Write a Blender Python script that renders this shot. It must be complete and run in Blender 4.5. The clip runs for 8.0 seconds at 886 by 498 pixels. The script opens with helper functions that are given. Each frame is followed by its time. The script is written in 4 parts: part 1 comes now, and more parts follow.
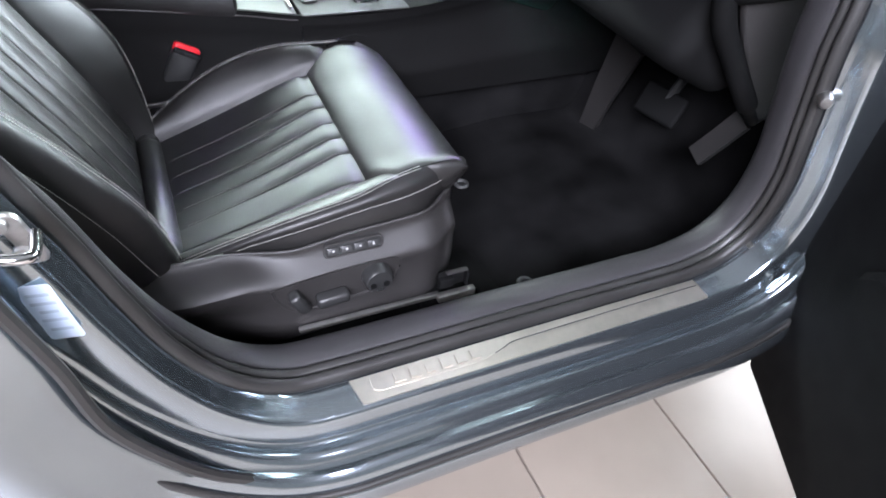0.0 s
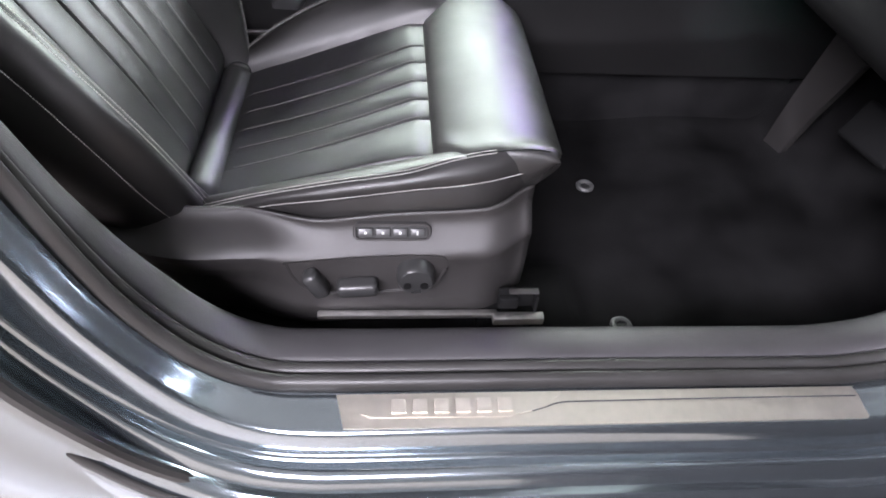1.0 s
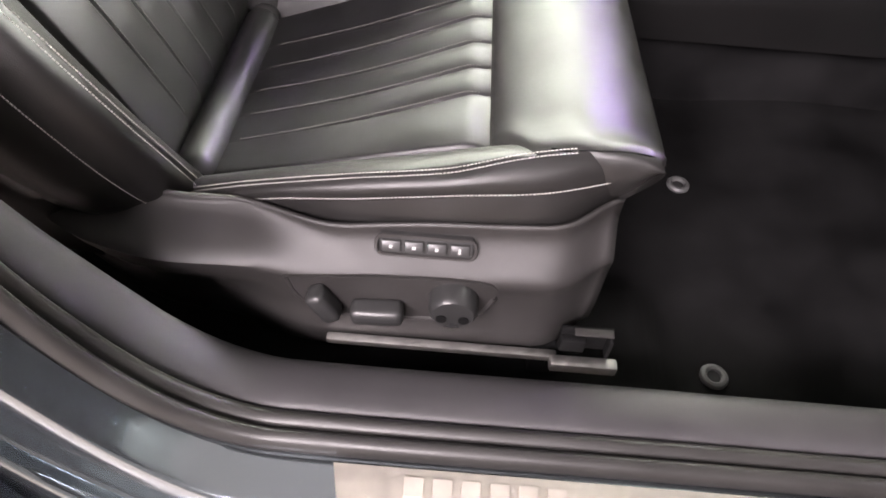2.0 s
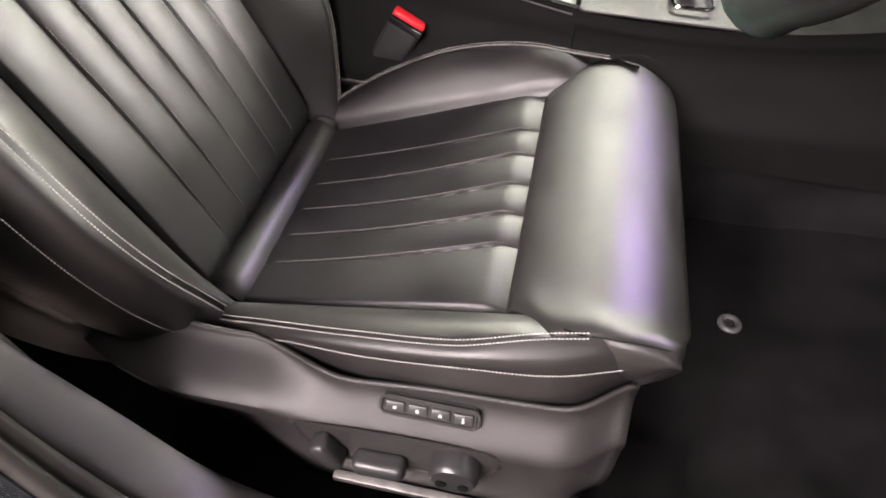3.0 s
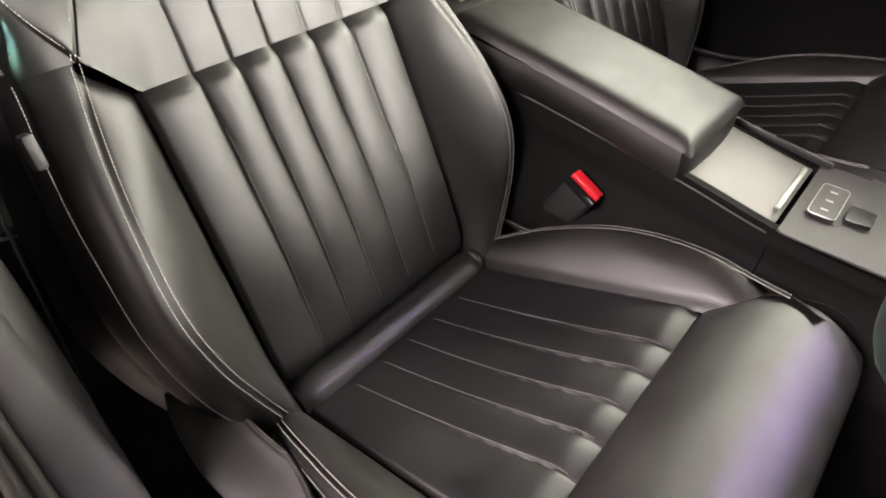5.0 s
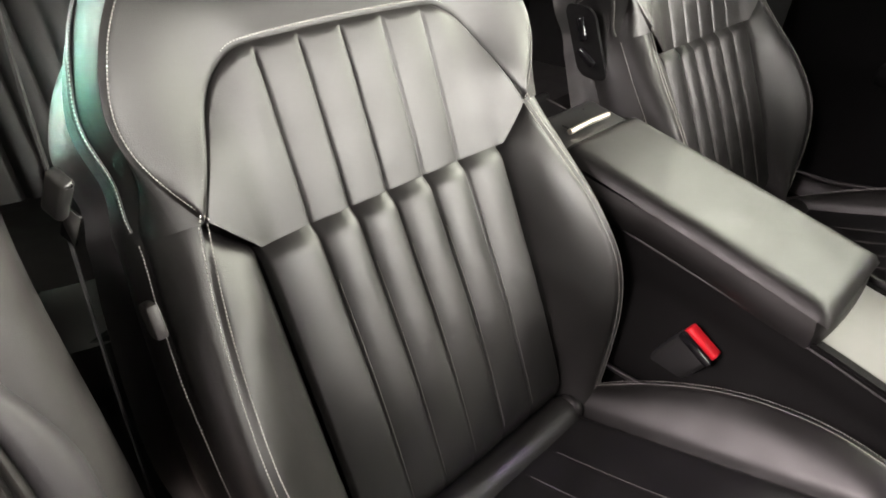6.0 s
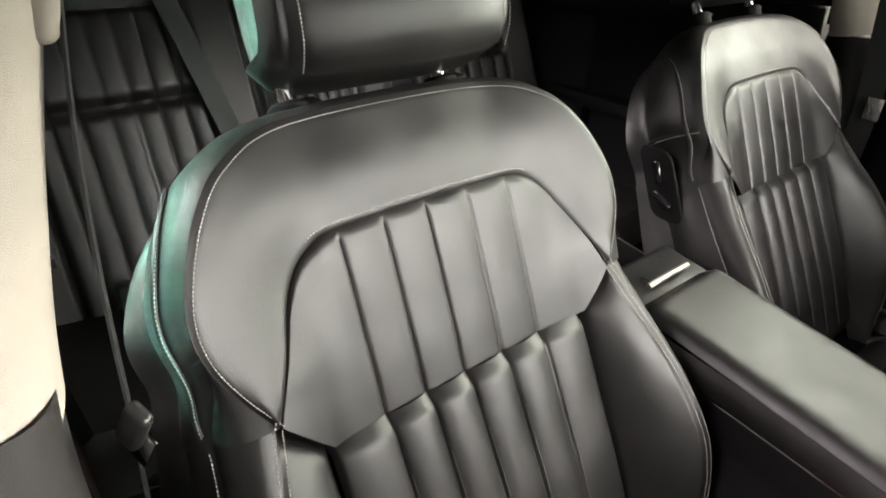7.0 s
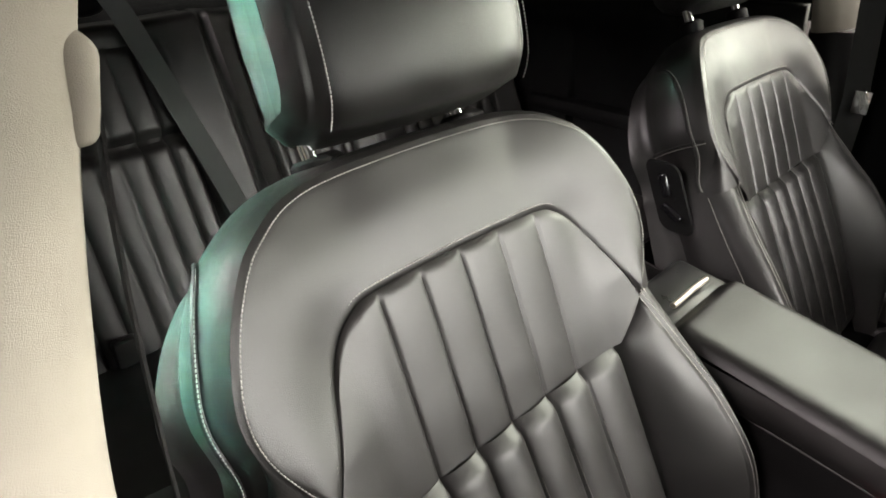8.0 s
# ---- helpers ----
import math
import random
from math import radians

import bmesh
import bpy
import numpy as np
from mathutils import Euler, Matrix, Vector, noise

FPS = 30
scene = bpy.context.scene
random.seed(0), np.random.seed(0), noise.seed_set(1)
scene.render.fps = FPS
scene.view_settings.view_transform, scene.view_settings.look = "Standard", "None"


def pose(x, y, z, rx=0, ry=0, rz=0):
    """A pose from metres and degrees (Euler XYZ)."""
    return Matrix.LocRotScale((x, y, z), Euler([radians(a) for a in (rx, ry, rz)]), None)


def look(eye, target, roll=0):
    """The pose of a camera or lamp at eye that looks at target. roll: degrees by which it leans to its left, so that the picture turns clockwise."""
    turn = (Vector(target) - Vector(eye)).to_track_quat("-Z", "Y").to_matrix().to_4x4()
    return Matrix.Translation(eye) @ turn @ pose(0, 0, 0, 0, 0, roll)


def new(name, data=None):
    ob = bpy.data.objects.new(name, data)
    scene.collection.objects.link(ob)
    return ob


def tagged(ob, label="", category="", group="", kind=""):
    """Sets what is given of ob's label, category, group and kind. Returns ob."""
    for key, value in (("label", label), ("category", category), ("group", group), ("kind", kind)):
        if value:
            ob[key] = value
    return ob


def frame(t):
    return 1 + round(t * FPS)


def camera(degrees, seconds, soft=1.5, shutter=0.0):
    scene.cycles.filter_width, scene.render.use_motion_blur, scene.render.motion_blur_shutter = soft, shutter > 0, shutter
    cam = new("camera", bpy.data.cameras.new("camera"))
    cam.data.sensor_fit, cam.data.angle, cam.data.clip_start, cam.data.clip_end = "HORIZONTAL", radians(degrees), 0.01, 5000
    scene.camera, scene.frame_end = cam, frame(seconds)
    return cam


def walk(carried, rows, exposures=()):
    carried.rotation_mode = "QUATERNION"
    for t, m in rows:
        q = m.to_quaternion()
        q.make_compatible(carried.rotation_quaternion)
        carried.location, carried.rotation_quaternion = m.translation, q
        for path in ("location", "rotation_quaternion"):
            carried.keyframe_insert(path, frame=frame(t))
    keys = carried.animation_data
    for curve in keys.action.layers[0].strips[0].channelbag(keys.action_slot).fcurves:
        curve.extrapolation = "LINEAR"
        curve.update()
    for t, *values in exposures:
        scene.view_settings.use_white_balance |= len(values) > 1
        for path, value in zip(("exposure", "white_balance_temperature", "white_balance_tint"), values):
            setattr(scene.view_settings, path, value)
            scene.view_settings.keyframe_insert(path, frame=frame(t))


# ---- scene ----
cam = camera(68.4, 8.0, 1.8)
PATH = [
    (0, (-0.056, -0.437, 1.137), (0.631, 0.881, -0.202), 6.0),
    (0.5, (0.049, -0.368, 1.095), (0.558, 0.993, -0.279), 7.2),
    (1, (0.151, -0.309, 1.021), (0.321, 1.097, -0.392), 5.0),
    (1.2, (0.164, -0.274, 0.993), (0.238, 1.107, -0.452), 3.7),
    (2.3, (0.175, -0.084, 0.919), (0.169, 1.214, -0.603), 5.2),
    (2.5, (0.183, -0.066, 0.935), (0.155, 1.235, -0.584), 5.1),
    (3, (0.218, -0.027, 1.001), (-0.037, 1.32, -0.455), 1.7),
    (3.5, (0.284, 0.009, 1.028), (-0.26, 1.366, -0.337), 1.9),
    (4, (0.349, 0.054, 1.044), (-0.459, 1.321, -0.275), 2.0),
    (4.2, (0.36, 0.066, 1.041), (-0.5, 1.313, -0.264), 1.7),
    (5.3, (0.256, 0.124, 1.058), (-0.714, 1.324, -0.213), 2.8),
    (5.5, (0.232, 0.13, 1.07), (-0.789, 1.323, -0.168), 2.4),
    (6, (0.181, 0.136, 1.1), (-0.944, 1.327, -0.048), 3.1),
    (6.5, (0.135, 0.149, 1.141), (-1.093, 1.324, 0.087), 2.9),
    (7, (0.083, 0.164, 1.169), (-1.211, 1.345, 0.203), 2.9),
    (7.5, (0.045, 0.171, 1.193), (-1.28, 1.368, 0.292), 1.6),
    (8, (0.008, 0.151, 1.19), (-1.23, 1.4, 0.238), -0.2),
]
K = 0.88  # metres per drawing unit of the plan below
walk(cam, [(t, look(eye, target, roll)) for t, eye, target, roll in PATH],
     [(0.0, 0.3, 5750, 13), (1.0, 0.45, 6100, 17), (2.5, 0.57, 7000, 22), (4.0, 0.25, 7100, 23), (5.5, 0.05, 7200, 21), (6.5, -0.28, 6950, 20), (8.0, -0.5, 7000, 19)])

# ---- world and light ----
world = bpy.data.worlds.new("showroom_air")
scene.world = world
world.use_nodes = True
world.node_tree.nodes["Background"].inputs[0].default_value = (0.80, 0.86, 0.90, 1)
world.node_tree.nodes["Background"].inputs[1].default_value = 0.25


def area_lamp(name, eye, target, sx, sy, watts, colour):
    data = bpy.data.lights.new(name, "AREA")
    data.shape, data.size, data.size_y = "RECTANGLE", sx * K, sy * K
    data.energy, data.color = watts, colour
    ob = new(name, data)
    ob.matrix_world = look(Vector(eye) * K, Vector(target) * K)
    return tagged(ob, "unseen rectangular light panel added to light the car", "light panel", kind="structure")


# unseen panels, placed to suit the reflections in leather and paint
area_lamp("showroom_light_ceiling", (-1.9, -4.0, 4.6), (0.2, 0.0, 0.5), 5.0, 3.0, 1500, (1.0, 0.96, 0.99))
area_lamp("showroom_light_front", (7.8, 3.2, 3.95), (-0.3, 0.8, 1.0), 8.5, 1.5, 1500, (0.98, 1.0, 0.97))
area_lamp("showroom_light_far", (0.7, 6.4, 2.8), (0.2, 1.0, 0.8), 5.2, 3.0, 1200, (0.95, 1.0, 0.88))
# fill lamp, added to brighten the seat cushions through the windscreen
area_lamp("overhead_fill_light", (3.6, 2.6, 4.75), (0.4, 1.1, 0.65), 2.4, 1.4, 110, (0.97, 1.0, 0.96))
# added narrow green lamp, unseen; puts the teal tint on backrest side and headrest
area_lamp("green_tint_light", (-4.6, -2.9, 2.4), (-0.72, 0.30, 1.20), 0.8, 0.6, 22, (0.38, 1.0, 0.80)).data.spread = radians(6)
# added narrow violet lamp, unseen; makes the purple highlight on the thigh support
area_lamp("violet_tint_light", (3.35, 4.1, 4.3), (0.33, 0.42, 0.62), 1.0, 0.7, 1.7, (0.64, 0.42, 1.0)).data.spread = radians(8)


# ---- materials ----
def material(name, colour, rough=0.5, metal=0.0, grain=0.0, grain_scale=900.0, mottle=0.12, mottle_scale=18.0,
             coat=0.0, rough_var=0.08, kind="noise", spec=0.5, sheen=0.0):
    m = bpy.data.materials.new(name)
    m.use_nodes = True
    nt = m.node_tree
    b = nt.nodes["Principled BSDF"]
    tc = nt.nodes.new("ShaderNodeTexCoord")
    big = nt.nodes.new("ShaderNodeTexNoise")
    big.inputs["Scale"].default_value, big.inputs["Detail"].default_value = mottle_scale, 5
    nt.links.new(tc.outputs["Object"], big.inputs["Vector"])
    ramp = nt.nodes.new("ShaderNodeMapRange")
    ramp.inputs[1].default_value, ramp.inputs[2].default_value = 0.3, 0.7
    ramp.inputs[3].default_value, ramp.inputs[4].default_value = 1 - mottle, 1 + mottle
    nt.links.new(big.outputs[0], ramp.inputs[0])
    mul = nt.nodes.new("ShaderNodeVectorMath")
    mul.operation = "SCALE"
    mul.inputs[0].default_value = colour[:3]
    nt.links.new(ramp.outputs[0], mul.inputs["Scale"])
    nt.links.new(mul.outputs[0], b.inputs["Base Color"])
    rr = nt.nodes.new("ShaderNodeMapRange")
    rr.inputs[1].default_value, rr.inputs[2].default_value = 0.3, 0.7
    rr.inputs[3].default_value, rr.inputs[4].default_value = max(0.02, rough - rough_var), rough + rough_var
    nt.links.new(big.outputs[0], rr.inputs[0])
    nt.links.new(rr.outputs[0], b.inputs["Roughness"])
    b.inputs["Metallic"].default_value = metal
    b.inputs["Specular IOR Level"].default_value = spec
    b.inputs["Coat Weight"].default_value = coat
    b.inputs["Coat Roughness"].default_value = 0.03
    if sheen:
        b.inputs["Sheen Weight"].default_value = sheen
    if grain:
        if kind == "leather" or kind == "perforated":
            fine = nt.nodes.new("ShaderNodeTexVoronoi")
            fine.feature = "DISTANCE_TO_EDGE" if kind == "leather" else "F1"
        else:
            fine = nt.nodes.new("ShaderNodeTexNoise")
            fine.inputs["Detail"].default_value = 3
        fine.inputs["Scale"].default_value = grain_scale
        nt.links.new(tc.outputs["Object"], fine.inputs["Vector"])
        soft = nt.nodes.new("ShaderNodeTexNoise")
        soft.inputs["Scale"].default_value, soft.inputs["Detail"].default_value = 30.0, 4
        nt.links.new(tc.outputs["Object"], soft.inputs["Vector"])
        b1 = nt.nodes.new("ShaderNodeBump")
        b1.inputs["Strength"].default_value, b1.inputs["Distance"].default_value = grain, 0.0012
        b2 = nt.nodes.new("ShaderNodeBump")
        b2.inputs["Strength"].default_value, b2.inputs["Distance"].default_value = (0.02 if metal else 0.14 * min(1, grain * 2)), 0.004
        nt.links.new(fine.outputs[0], b1.inputs["Height"])
        nt.links.new(soft.outputs[0], b2.inputs["Height"])
        nt.links.new(b2.outputs[0], b1.inputs["Normal"])
        nt.links.new(b1.outputs[0], b.inputs["Normal"])
    return m


LEATHER = material("black_leather", (0.0115, 0.0108, 0.0105), 0.395, grain=0.22, grain_scale=700, kind="leather", spec=0.5)
PERF = material("perforated_leather", (0.008, 0.0076, 0.008), 0.46, grain=0.08, grain_scale=520, kind="perforated", spec=0.5)
DIMTHREAD = material("grey_thread", (0.11, 0.105, 0.10), 0.7, mottle=0.2, mottle_scale=400)
THREAD = material("pale_thread", (0.33, 0.32, 0.30), 0.7, mottle=0.2, mottle_scale=400)
PLASTIC = material("grained_black_plastic", (0.022, 0.0205, 0.020), 0.44, grain=0.35, grain_scale=1300, spec=0.45)
SMOOTH = material("smooth_black_plastic", (0.020, 0.020, 0.020), 0.33, grain=0.05, spec=0.5)
GLOSS = material("gloss_black_plastic", (0.008, 0.008, 0.009), 0.08, mottle=0.05, rough_var=0.03)
RUBBER = material("black_rubber_seal", (0.022, 0.021, 0.020), 0.40, grain=0.12, grain_scale=500, spec=0.45)
CARPET = material("dark_needle_felt_carpet", (0.0068, 0.0066, 0.0068), 0.95, grain=0.9, grain_scale=1600, mottle=0.75, mottle_scale=7, spec=0.04)
PAINT = material("dark_metallic_car_paint", (0.37, 0.42, 0.455), 0.16, metal=0.95, mottle=0.04, mottle_scale=500, coat=0.8, rough_var=0.02)
STEEL = material("brushed_steel", (0.66, 0.61, 0.54), 0.46, metal=1.0, mottle=0.05, mottle_scale=90, rough_var=0.04)
CHROME = material("chrome", (0.80, 0.80, 0.80), 0.10, metal=1.0, mottle=0.04, rough_var=0.04)
ZINC = material("zinc_plated_steel", (0.46, 0.45, 0.43), 0.40, metal=1.0, mottle=0.12, mottle_scale=120)
FASTENER = material("grey_fastener_plastic", (0.075, 0.075, 0.075), 0.5)
RED = material("red_buckle_plastic", (0.75, 0.02, 0.03), 0.35, mottle=0.05)
BEIGE = material("beige_pillar_fabric", (0.37, 0.34, 0.295), 0.85, grain=0.4, grain_scale=1500, mottle=0.06, spec=0.2)
SILLTRIM = material("grained_grey_sill_plastic", (0.036, 0.034, 0.036), 0.42, grain=0.3, grain_scale=1300, spec=0.45)
GREYTRIM = material("dark_grey_plastic_trim", (0.020, 0.0185, 0.018), 0.5, grain=0.3, grain_scale=1200)
REARWEB = material("grey_belt_webbing", (0.045, 0.050, 0.047), 0.7, grain=0.6, grain_scale=900, spec=0.3)
WEBBING = material("black_belt_webbing", (0.016, 0.016, 0.016), 0.75, grain=0.6, grain_scale=900, spec=0.25)
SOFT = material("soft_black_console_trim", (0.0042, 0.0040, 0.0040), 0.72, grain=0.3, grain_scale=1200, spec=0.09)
COVER = material("satin_grey_cover", (0.13, 0.128, 0.118), 0.40, grain=0.1, grain_scale=900)
DARK = material("dark_soft_trim", (0.0042, 0.0042, 0.0043), 0.70, grain=0.3, grain_scale=1200, spec=0.10)
TILE = material("beige_floor_tile", (0.25, 0.21, 0.172), 0.40, grain=0.05, grain_scale=60, mottle=0.07, mottle_scale=6)
GROUT = material("grey_tile_grout", (0.18, 0.15, 0.12), 0.9, grain=0.3, grain_scale=300)
WALLW = material("grey_showroom_wall", (0.17, 0.17, 0.168), 0.8, grain=0.05, grain_scale=200, mottle=0.04, mottle_scale=2)
CEILING = material("dark_showroom_ceiling", (0.16, 0.16, 0.165), 0.8, grain=0.05, grain_scale=200, mottle=0.05, mottle_scale=2)
PAPER = material("pale_blue_label_paper", (0.62, 0.70, 0.82), 0.6, mottle=0.05)
INK = material("grey_label_ink", (0.44, 0.51, 0.61), 0.7)
ENGRAVED = material("dark_engraving", (0.03, 0.03, 0.03), 0.7)
LIGHTINK = material("pale_grey_print", (0.32, 0.32, 0.32), 0.5)
REDSIGN = material("red_showroom_panel", (0.65, 0.03, 0.04), 0.4)
SMOKED = material("smoked_privacy_glass", (0.004, 0.005, 0.005), 0.05, mottle=0.02, rough_var=0.01)
GLASS = bpy.data.materials.new("tinted_car_glass")
GLASS.use_nodes = True
_b = GLASS.node_tree.nodes["Principled BSDF"]
_b.inputs["Base Color"].default_value = (0.72, 0.86, 0.80, 1)
_b.inputs["Roughness"].default_value = 0.0
_b.inputs["Transmission Weight"].default_value = 1.0
_b.inputs["IOR"].default_value = 1.1


# ---- building helpers ----
def thing(name, base, label, category, group="", kind=""):
    ob = new(name)
    ob.location = Vector(base) * K
    ob.empty_display_size = 0.05
    return tagged(ob, label, category, group, kind)


def mesh(name, verts, faces, mat, parent=None, label="", smooth=True):
    me = bpy.data.meshes.new(name)
    me.from_pydata([tuple(Vector(v) * K) for v in verts], [], faces)
    me.materials.append(mat)
    if smooth:
        me.polygons.foreach_set("use_smooth", [True] * len(me.polygons))
        me.set_sharp_from_angle(angle=radians(42))
    me.update()
    ob = new(name, me)
    if parent:
        ob.parent = parent
        if not parent.parent:
            ob.matrix_parent_inverse = Matrix.Translation(-parent.location)
    if label:
        ob["label"] = label
    return ob


def grid(fn, nu, nv, close_u=False):
    """Vertices and faces of the sheet fn(s, t), s and t from 0 to 1."""
    verts = [fn(i / nu, j / nv) for j in range(nv + 1) for i in range(nu + (0 if close_u else 1))]
    w = nu if close_u else nu + 1
    faces = [(j * w + i, j * w + (i + 1) % w, (j + 1) * w + (i + 1) % w, (j + 1) * w + i) for j in range(nv) for i in range(nu)]
    return verts, faces


def merge(*pieces):
    verts, faces = [], []
    for v, f in pieces:
        n = len(verts)
        verts += list(v)
        faces += [tuple(i + n for i in q) for q in f]
    return verts, faces


def spline(pts, n):
    """n + 1 points along a smooth curve through pts, at even arc length."""
    p = np.array(pts, float)
    ext = np.vstack([2 * p[0] - p[1], p, 2 * p[-1] - p[-2]])
    out = []
    for i in range(1, len(ext) - 2):
        a, b, c, d = ext[i - 1:i + 3]
        for f in np.linspace(0, 1, 24, endpoint=False):
            out.append(0.5 * (2 * b + (c - a) * f + (2 * a - 5 * b + 4 * c - d) * f * f + (3 * b - a - 3 * c + d) * f ** 3))
    out.append(p[-1])
    out = np.array(out)
    s = np.concatenate([[0], np.cumsum(np.linalg.norm(np.diff(out, axis=0), axis=1))])
    q = np.linspace(0, s[-1], n + 1)
    return np.stack([np.interp(q, s, out[:, k]) for k in range(p.shape[1])], 1)


def curve1(xs, ys):
    """A smooth function through (xs, ys)."""
    xs, ys = np.array(xs, float), np.array(ys, float)
    m = np.gradient(ys, xs)

    def f(x):
        x = min(max(x, xs[0]), xs[-1])
        i = min(max(int(np.searchsorted(xs, x)) - 1, 0), len(xs) - 2)
        h = xs[i + 1] - xs[i]
        r = (x - xs[i]) / h
        return ((2 * r ** 3 - 3 * r * r + 1) * ys[i] + (r ** 3 - 2 * r * r + r) * h * m[i]
                + (3 * r * r - 2 * r ** 3) * ys[i + 1] + (r ** 3 - r * r) * h * m[i + 1])
    return f


def step(a, b, x):
    r = min(max((x - a) / (b - a), 0), 1)
    return r * r * (3 - 2 * r)


def tube(path, r, n=8, squash=1.0, cap=True):
    """A round bar of radius r (or radii) along path."""
    path = [Vector(p) for p in path]
    rs = r if isinstance(r, (list, tuple)) else [r] * len(path)
    verts, faces = [], []
    side = None
    for i, p in enumerate(path):
        d = (path[min(i + 1, len(path) - 1)] - path[max(i - 1, 0)]).normalized()
        if side is None:
            side = d.orthogonal().normalized()
        side = (side - d * side.dot(d)).normalized()
        up = d.cross(side)
        for k in range(n):
            a = 2 * math.pi * k / n
            verts.append(p + (side * math.cos(a) + up * math.sin(a) * squash) * rs[i])
    for i in range(len(path) - 1):
        for k in range(n):
            faces.append((i * n + k, i * n + (k + 1) % n, (i + 1) * n + (k + 1) % n, (i + 1) * n + k))
    if cap:
        faces.append(tuple(range(n))[::-1])
        faces.append(tuple((len(path) - 1) * n + k for k in range(n)))
    return verts, faces


def ribbon(path, widths, normals, thick):
    """A flat band of given width and thickness along path; normals point out of the band."""
    verts, faces = [], []
    for i, p in enumerate(path):
        p = Vector(p)
        d = (Vector(path[min(i + 1, len(path) - 1)]) - Vector(path[max(i - 1, 0)])).normalized()
        nrm = Vector(normals[i] if isinstance(normals, list) else normals)
        side = d.cross(nrm).normalized()
        nrm = side.cross(d).normalized()
        w = widths if isinstance(widths, float) else widths[i]
        for a, b in ((-1, 0), (1, 0), (1, 1), (-1, 1)):
            verts.append(p + side * a * w / 2 + nrm * b * thick)
    for i in range(len(path) - 1):
        for k in range(4):
            faces.append((i * 4 + k, i * 4 + (k + 1) % 4, i * 4 + 4 + (k + 1) % 4, i * 4 + 4 + k))
    faces.append((3, 2, 1, 0))
    n = (len(path) - 1) * 4
    faces.append((n, n + 1, n + 2, n + 3))
    return verts, faces


def rbox(centre, size, r=0.004, m=None, seg=2):
    """A box with rounded edges."""
    bm = bmesh.new()
    bmesh.ops.create_cube(bm, size=1.0)
    bmesh.ops.scale(bm, vec=size, verts=bm.verts)
    if r:
        bmesh.ops.bevel(bm, geom=bm.edges[:], offset=min(r, 0.49 * min(size)), segments=seg, profile=0.5, affect="EDGES")
    if m is not None:
        bmesh.ops.transform(bm, matrix=m, verts=bm.verts)
    bmesh.ops.translate(bm, vec=centre, verts=bm.verts)
    bm.verts.index_update()
    out = [v.co.copy() for v in bm.verts], [tuple(v.index for v in f.verts) for f in bm.faces]
    bm.free()
    return out


def prism(outline, thick, place, bevel=0.0):
    """A plate with the given 2D outline; place maps (a, b, c) to space, c from 0 to thick."""
    n = len(outline)
    cx, cy = sum(p[0] for p in outline) / n, sum(p[1] for p in outline) / n
    rings = [(0.0, 0.0), (0.0, thick - bevel), (bevel, thick)]
    verts = []
    for ins, c in rings:
        for a, b in outline:
            d = math.hypot(a - cx, b - cy) or 1
            verts.append(place(a - (a - cx) / d * ins, b - (b - cy) / d * ins, c))
    faces = [tuple(range(n))[::-1], tuple(2 * n + i for i in range(n))]
    for k in range(2):
        for i in range(n):
            faces.append((k * n + i, k * n + (i + 1) % n, (k + 1) * n + (i + 1) % n, (k + 1) * n + i))
    return verts, faces


def rounded(w, h, r, n=5):
    """A rounded rectangle's outline."""
    out = []
    for cx, cy, a0 in ((w / 2 - r, h / 2 - r, 0), (r - w / 2, h / 2 - r, 90), (r - w / 2, r - h / 2, 180), (w / 2 - r, r - h / 2, 270)):
        for i in range(n + 1):
            a = radians(a0 + 90 * i / n)
            out.append((cx + r * math.cos(a), cy + r * math.sin(a)))
    return out


def stitches(path, normals, pitch=0.0038, run=0.0029, wide=0.0012, high=0.0008):
    """Short thread dashes along a seam."""
    p = np.array([tuple(v) for v in path], float)
    s = np.concatenate([[0], np.cumsum(np.linalg.norm(np.diff(p, axis=0), axis=1))])
    nn = np.array([tuple(v) for v in normals], float) if isinstance(normals, list) else np.tile(np.array(tuple(normals)), (len(p), 1))
    at = lambda q: Vector([np.interp(q, s, p[:, k]) for k in range(3)])
    nat = lambda q: Vector([np.interp(q, s, nn[:, k]) for k in range(3)]).normalized()
    verts, faces = [], []
    q = 0.0
    while q + run < s[-1]:
        a, b, nrm = at(q), at(q + run), nat(q)
        side = (b - a).cross(nrm).normalized() * wide / 2
        n = len(verts)
        mid = (a + b) / 2 + nrm * high
        verts += [a - side, a + side, b + side, b - side, mid - side * 0.7 - (b - a) * 0.22, mid + side * 0.7 - (b - a) * 0.22,
                  mid + side * 0.7 + (b - a) * 0.22, mid - side * 0.7 + (b - a) * 0.22]
        faces += [(n + 4, n + 5, n + 6, n + 7), (n, n + 1, n + 5, n + 4), (n + 1, n + 2, n + 6, n + 5), (n + 2, n + 3, n + 7, n + 6), (n + 3, n, n + 4, n + 7)]
        q += pitch
    return verts, faces


# ---- front seats ----
BA, CA = radians(27), radians(18)
# half-outlines of the backrest: (across, up)
INSET = [(0.187, 0.427), (0.236, 0.472), (0.208, 0.530), (0.188, 0.571), (0.172, 0.595), (0.150, 0.613), (0.118, 0.622), (0.0, 0.625)]
SHOULDER = [(0.236, 0.472), (0.262, 0.511), (0.280, 0.552), (0.281, 0.594), (0.262, 0.646), (0.236, 0.686), (0.212, 0.707), (0.172, 0.728), (0.114, 0.738), (0.0, 0.741)]
SEAM_W = curve1([0.0, 0.08, 0.14, 0.20, 0.30, 0.40, 0.475], [0.205, 0.243, 0.268, 0.282, 0.278, 0.258, 0.237])
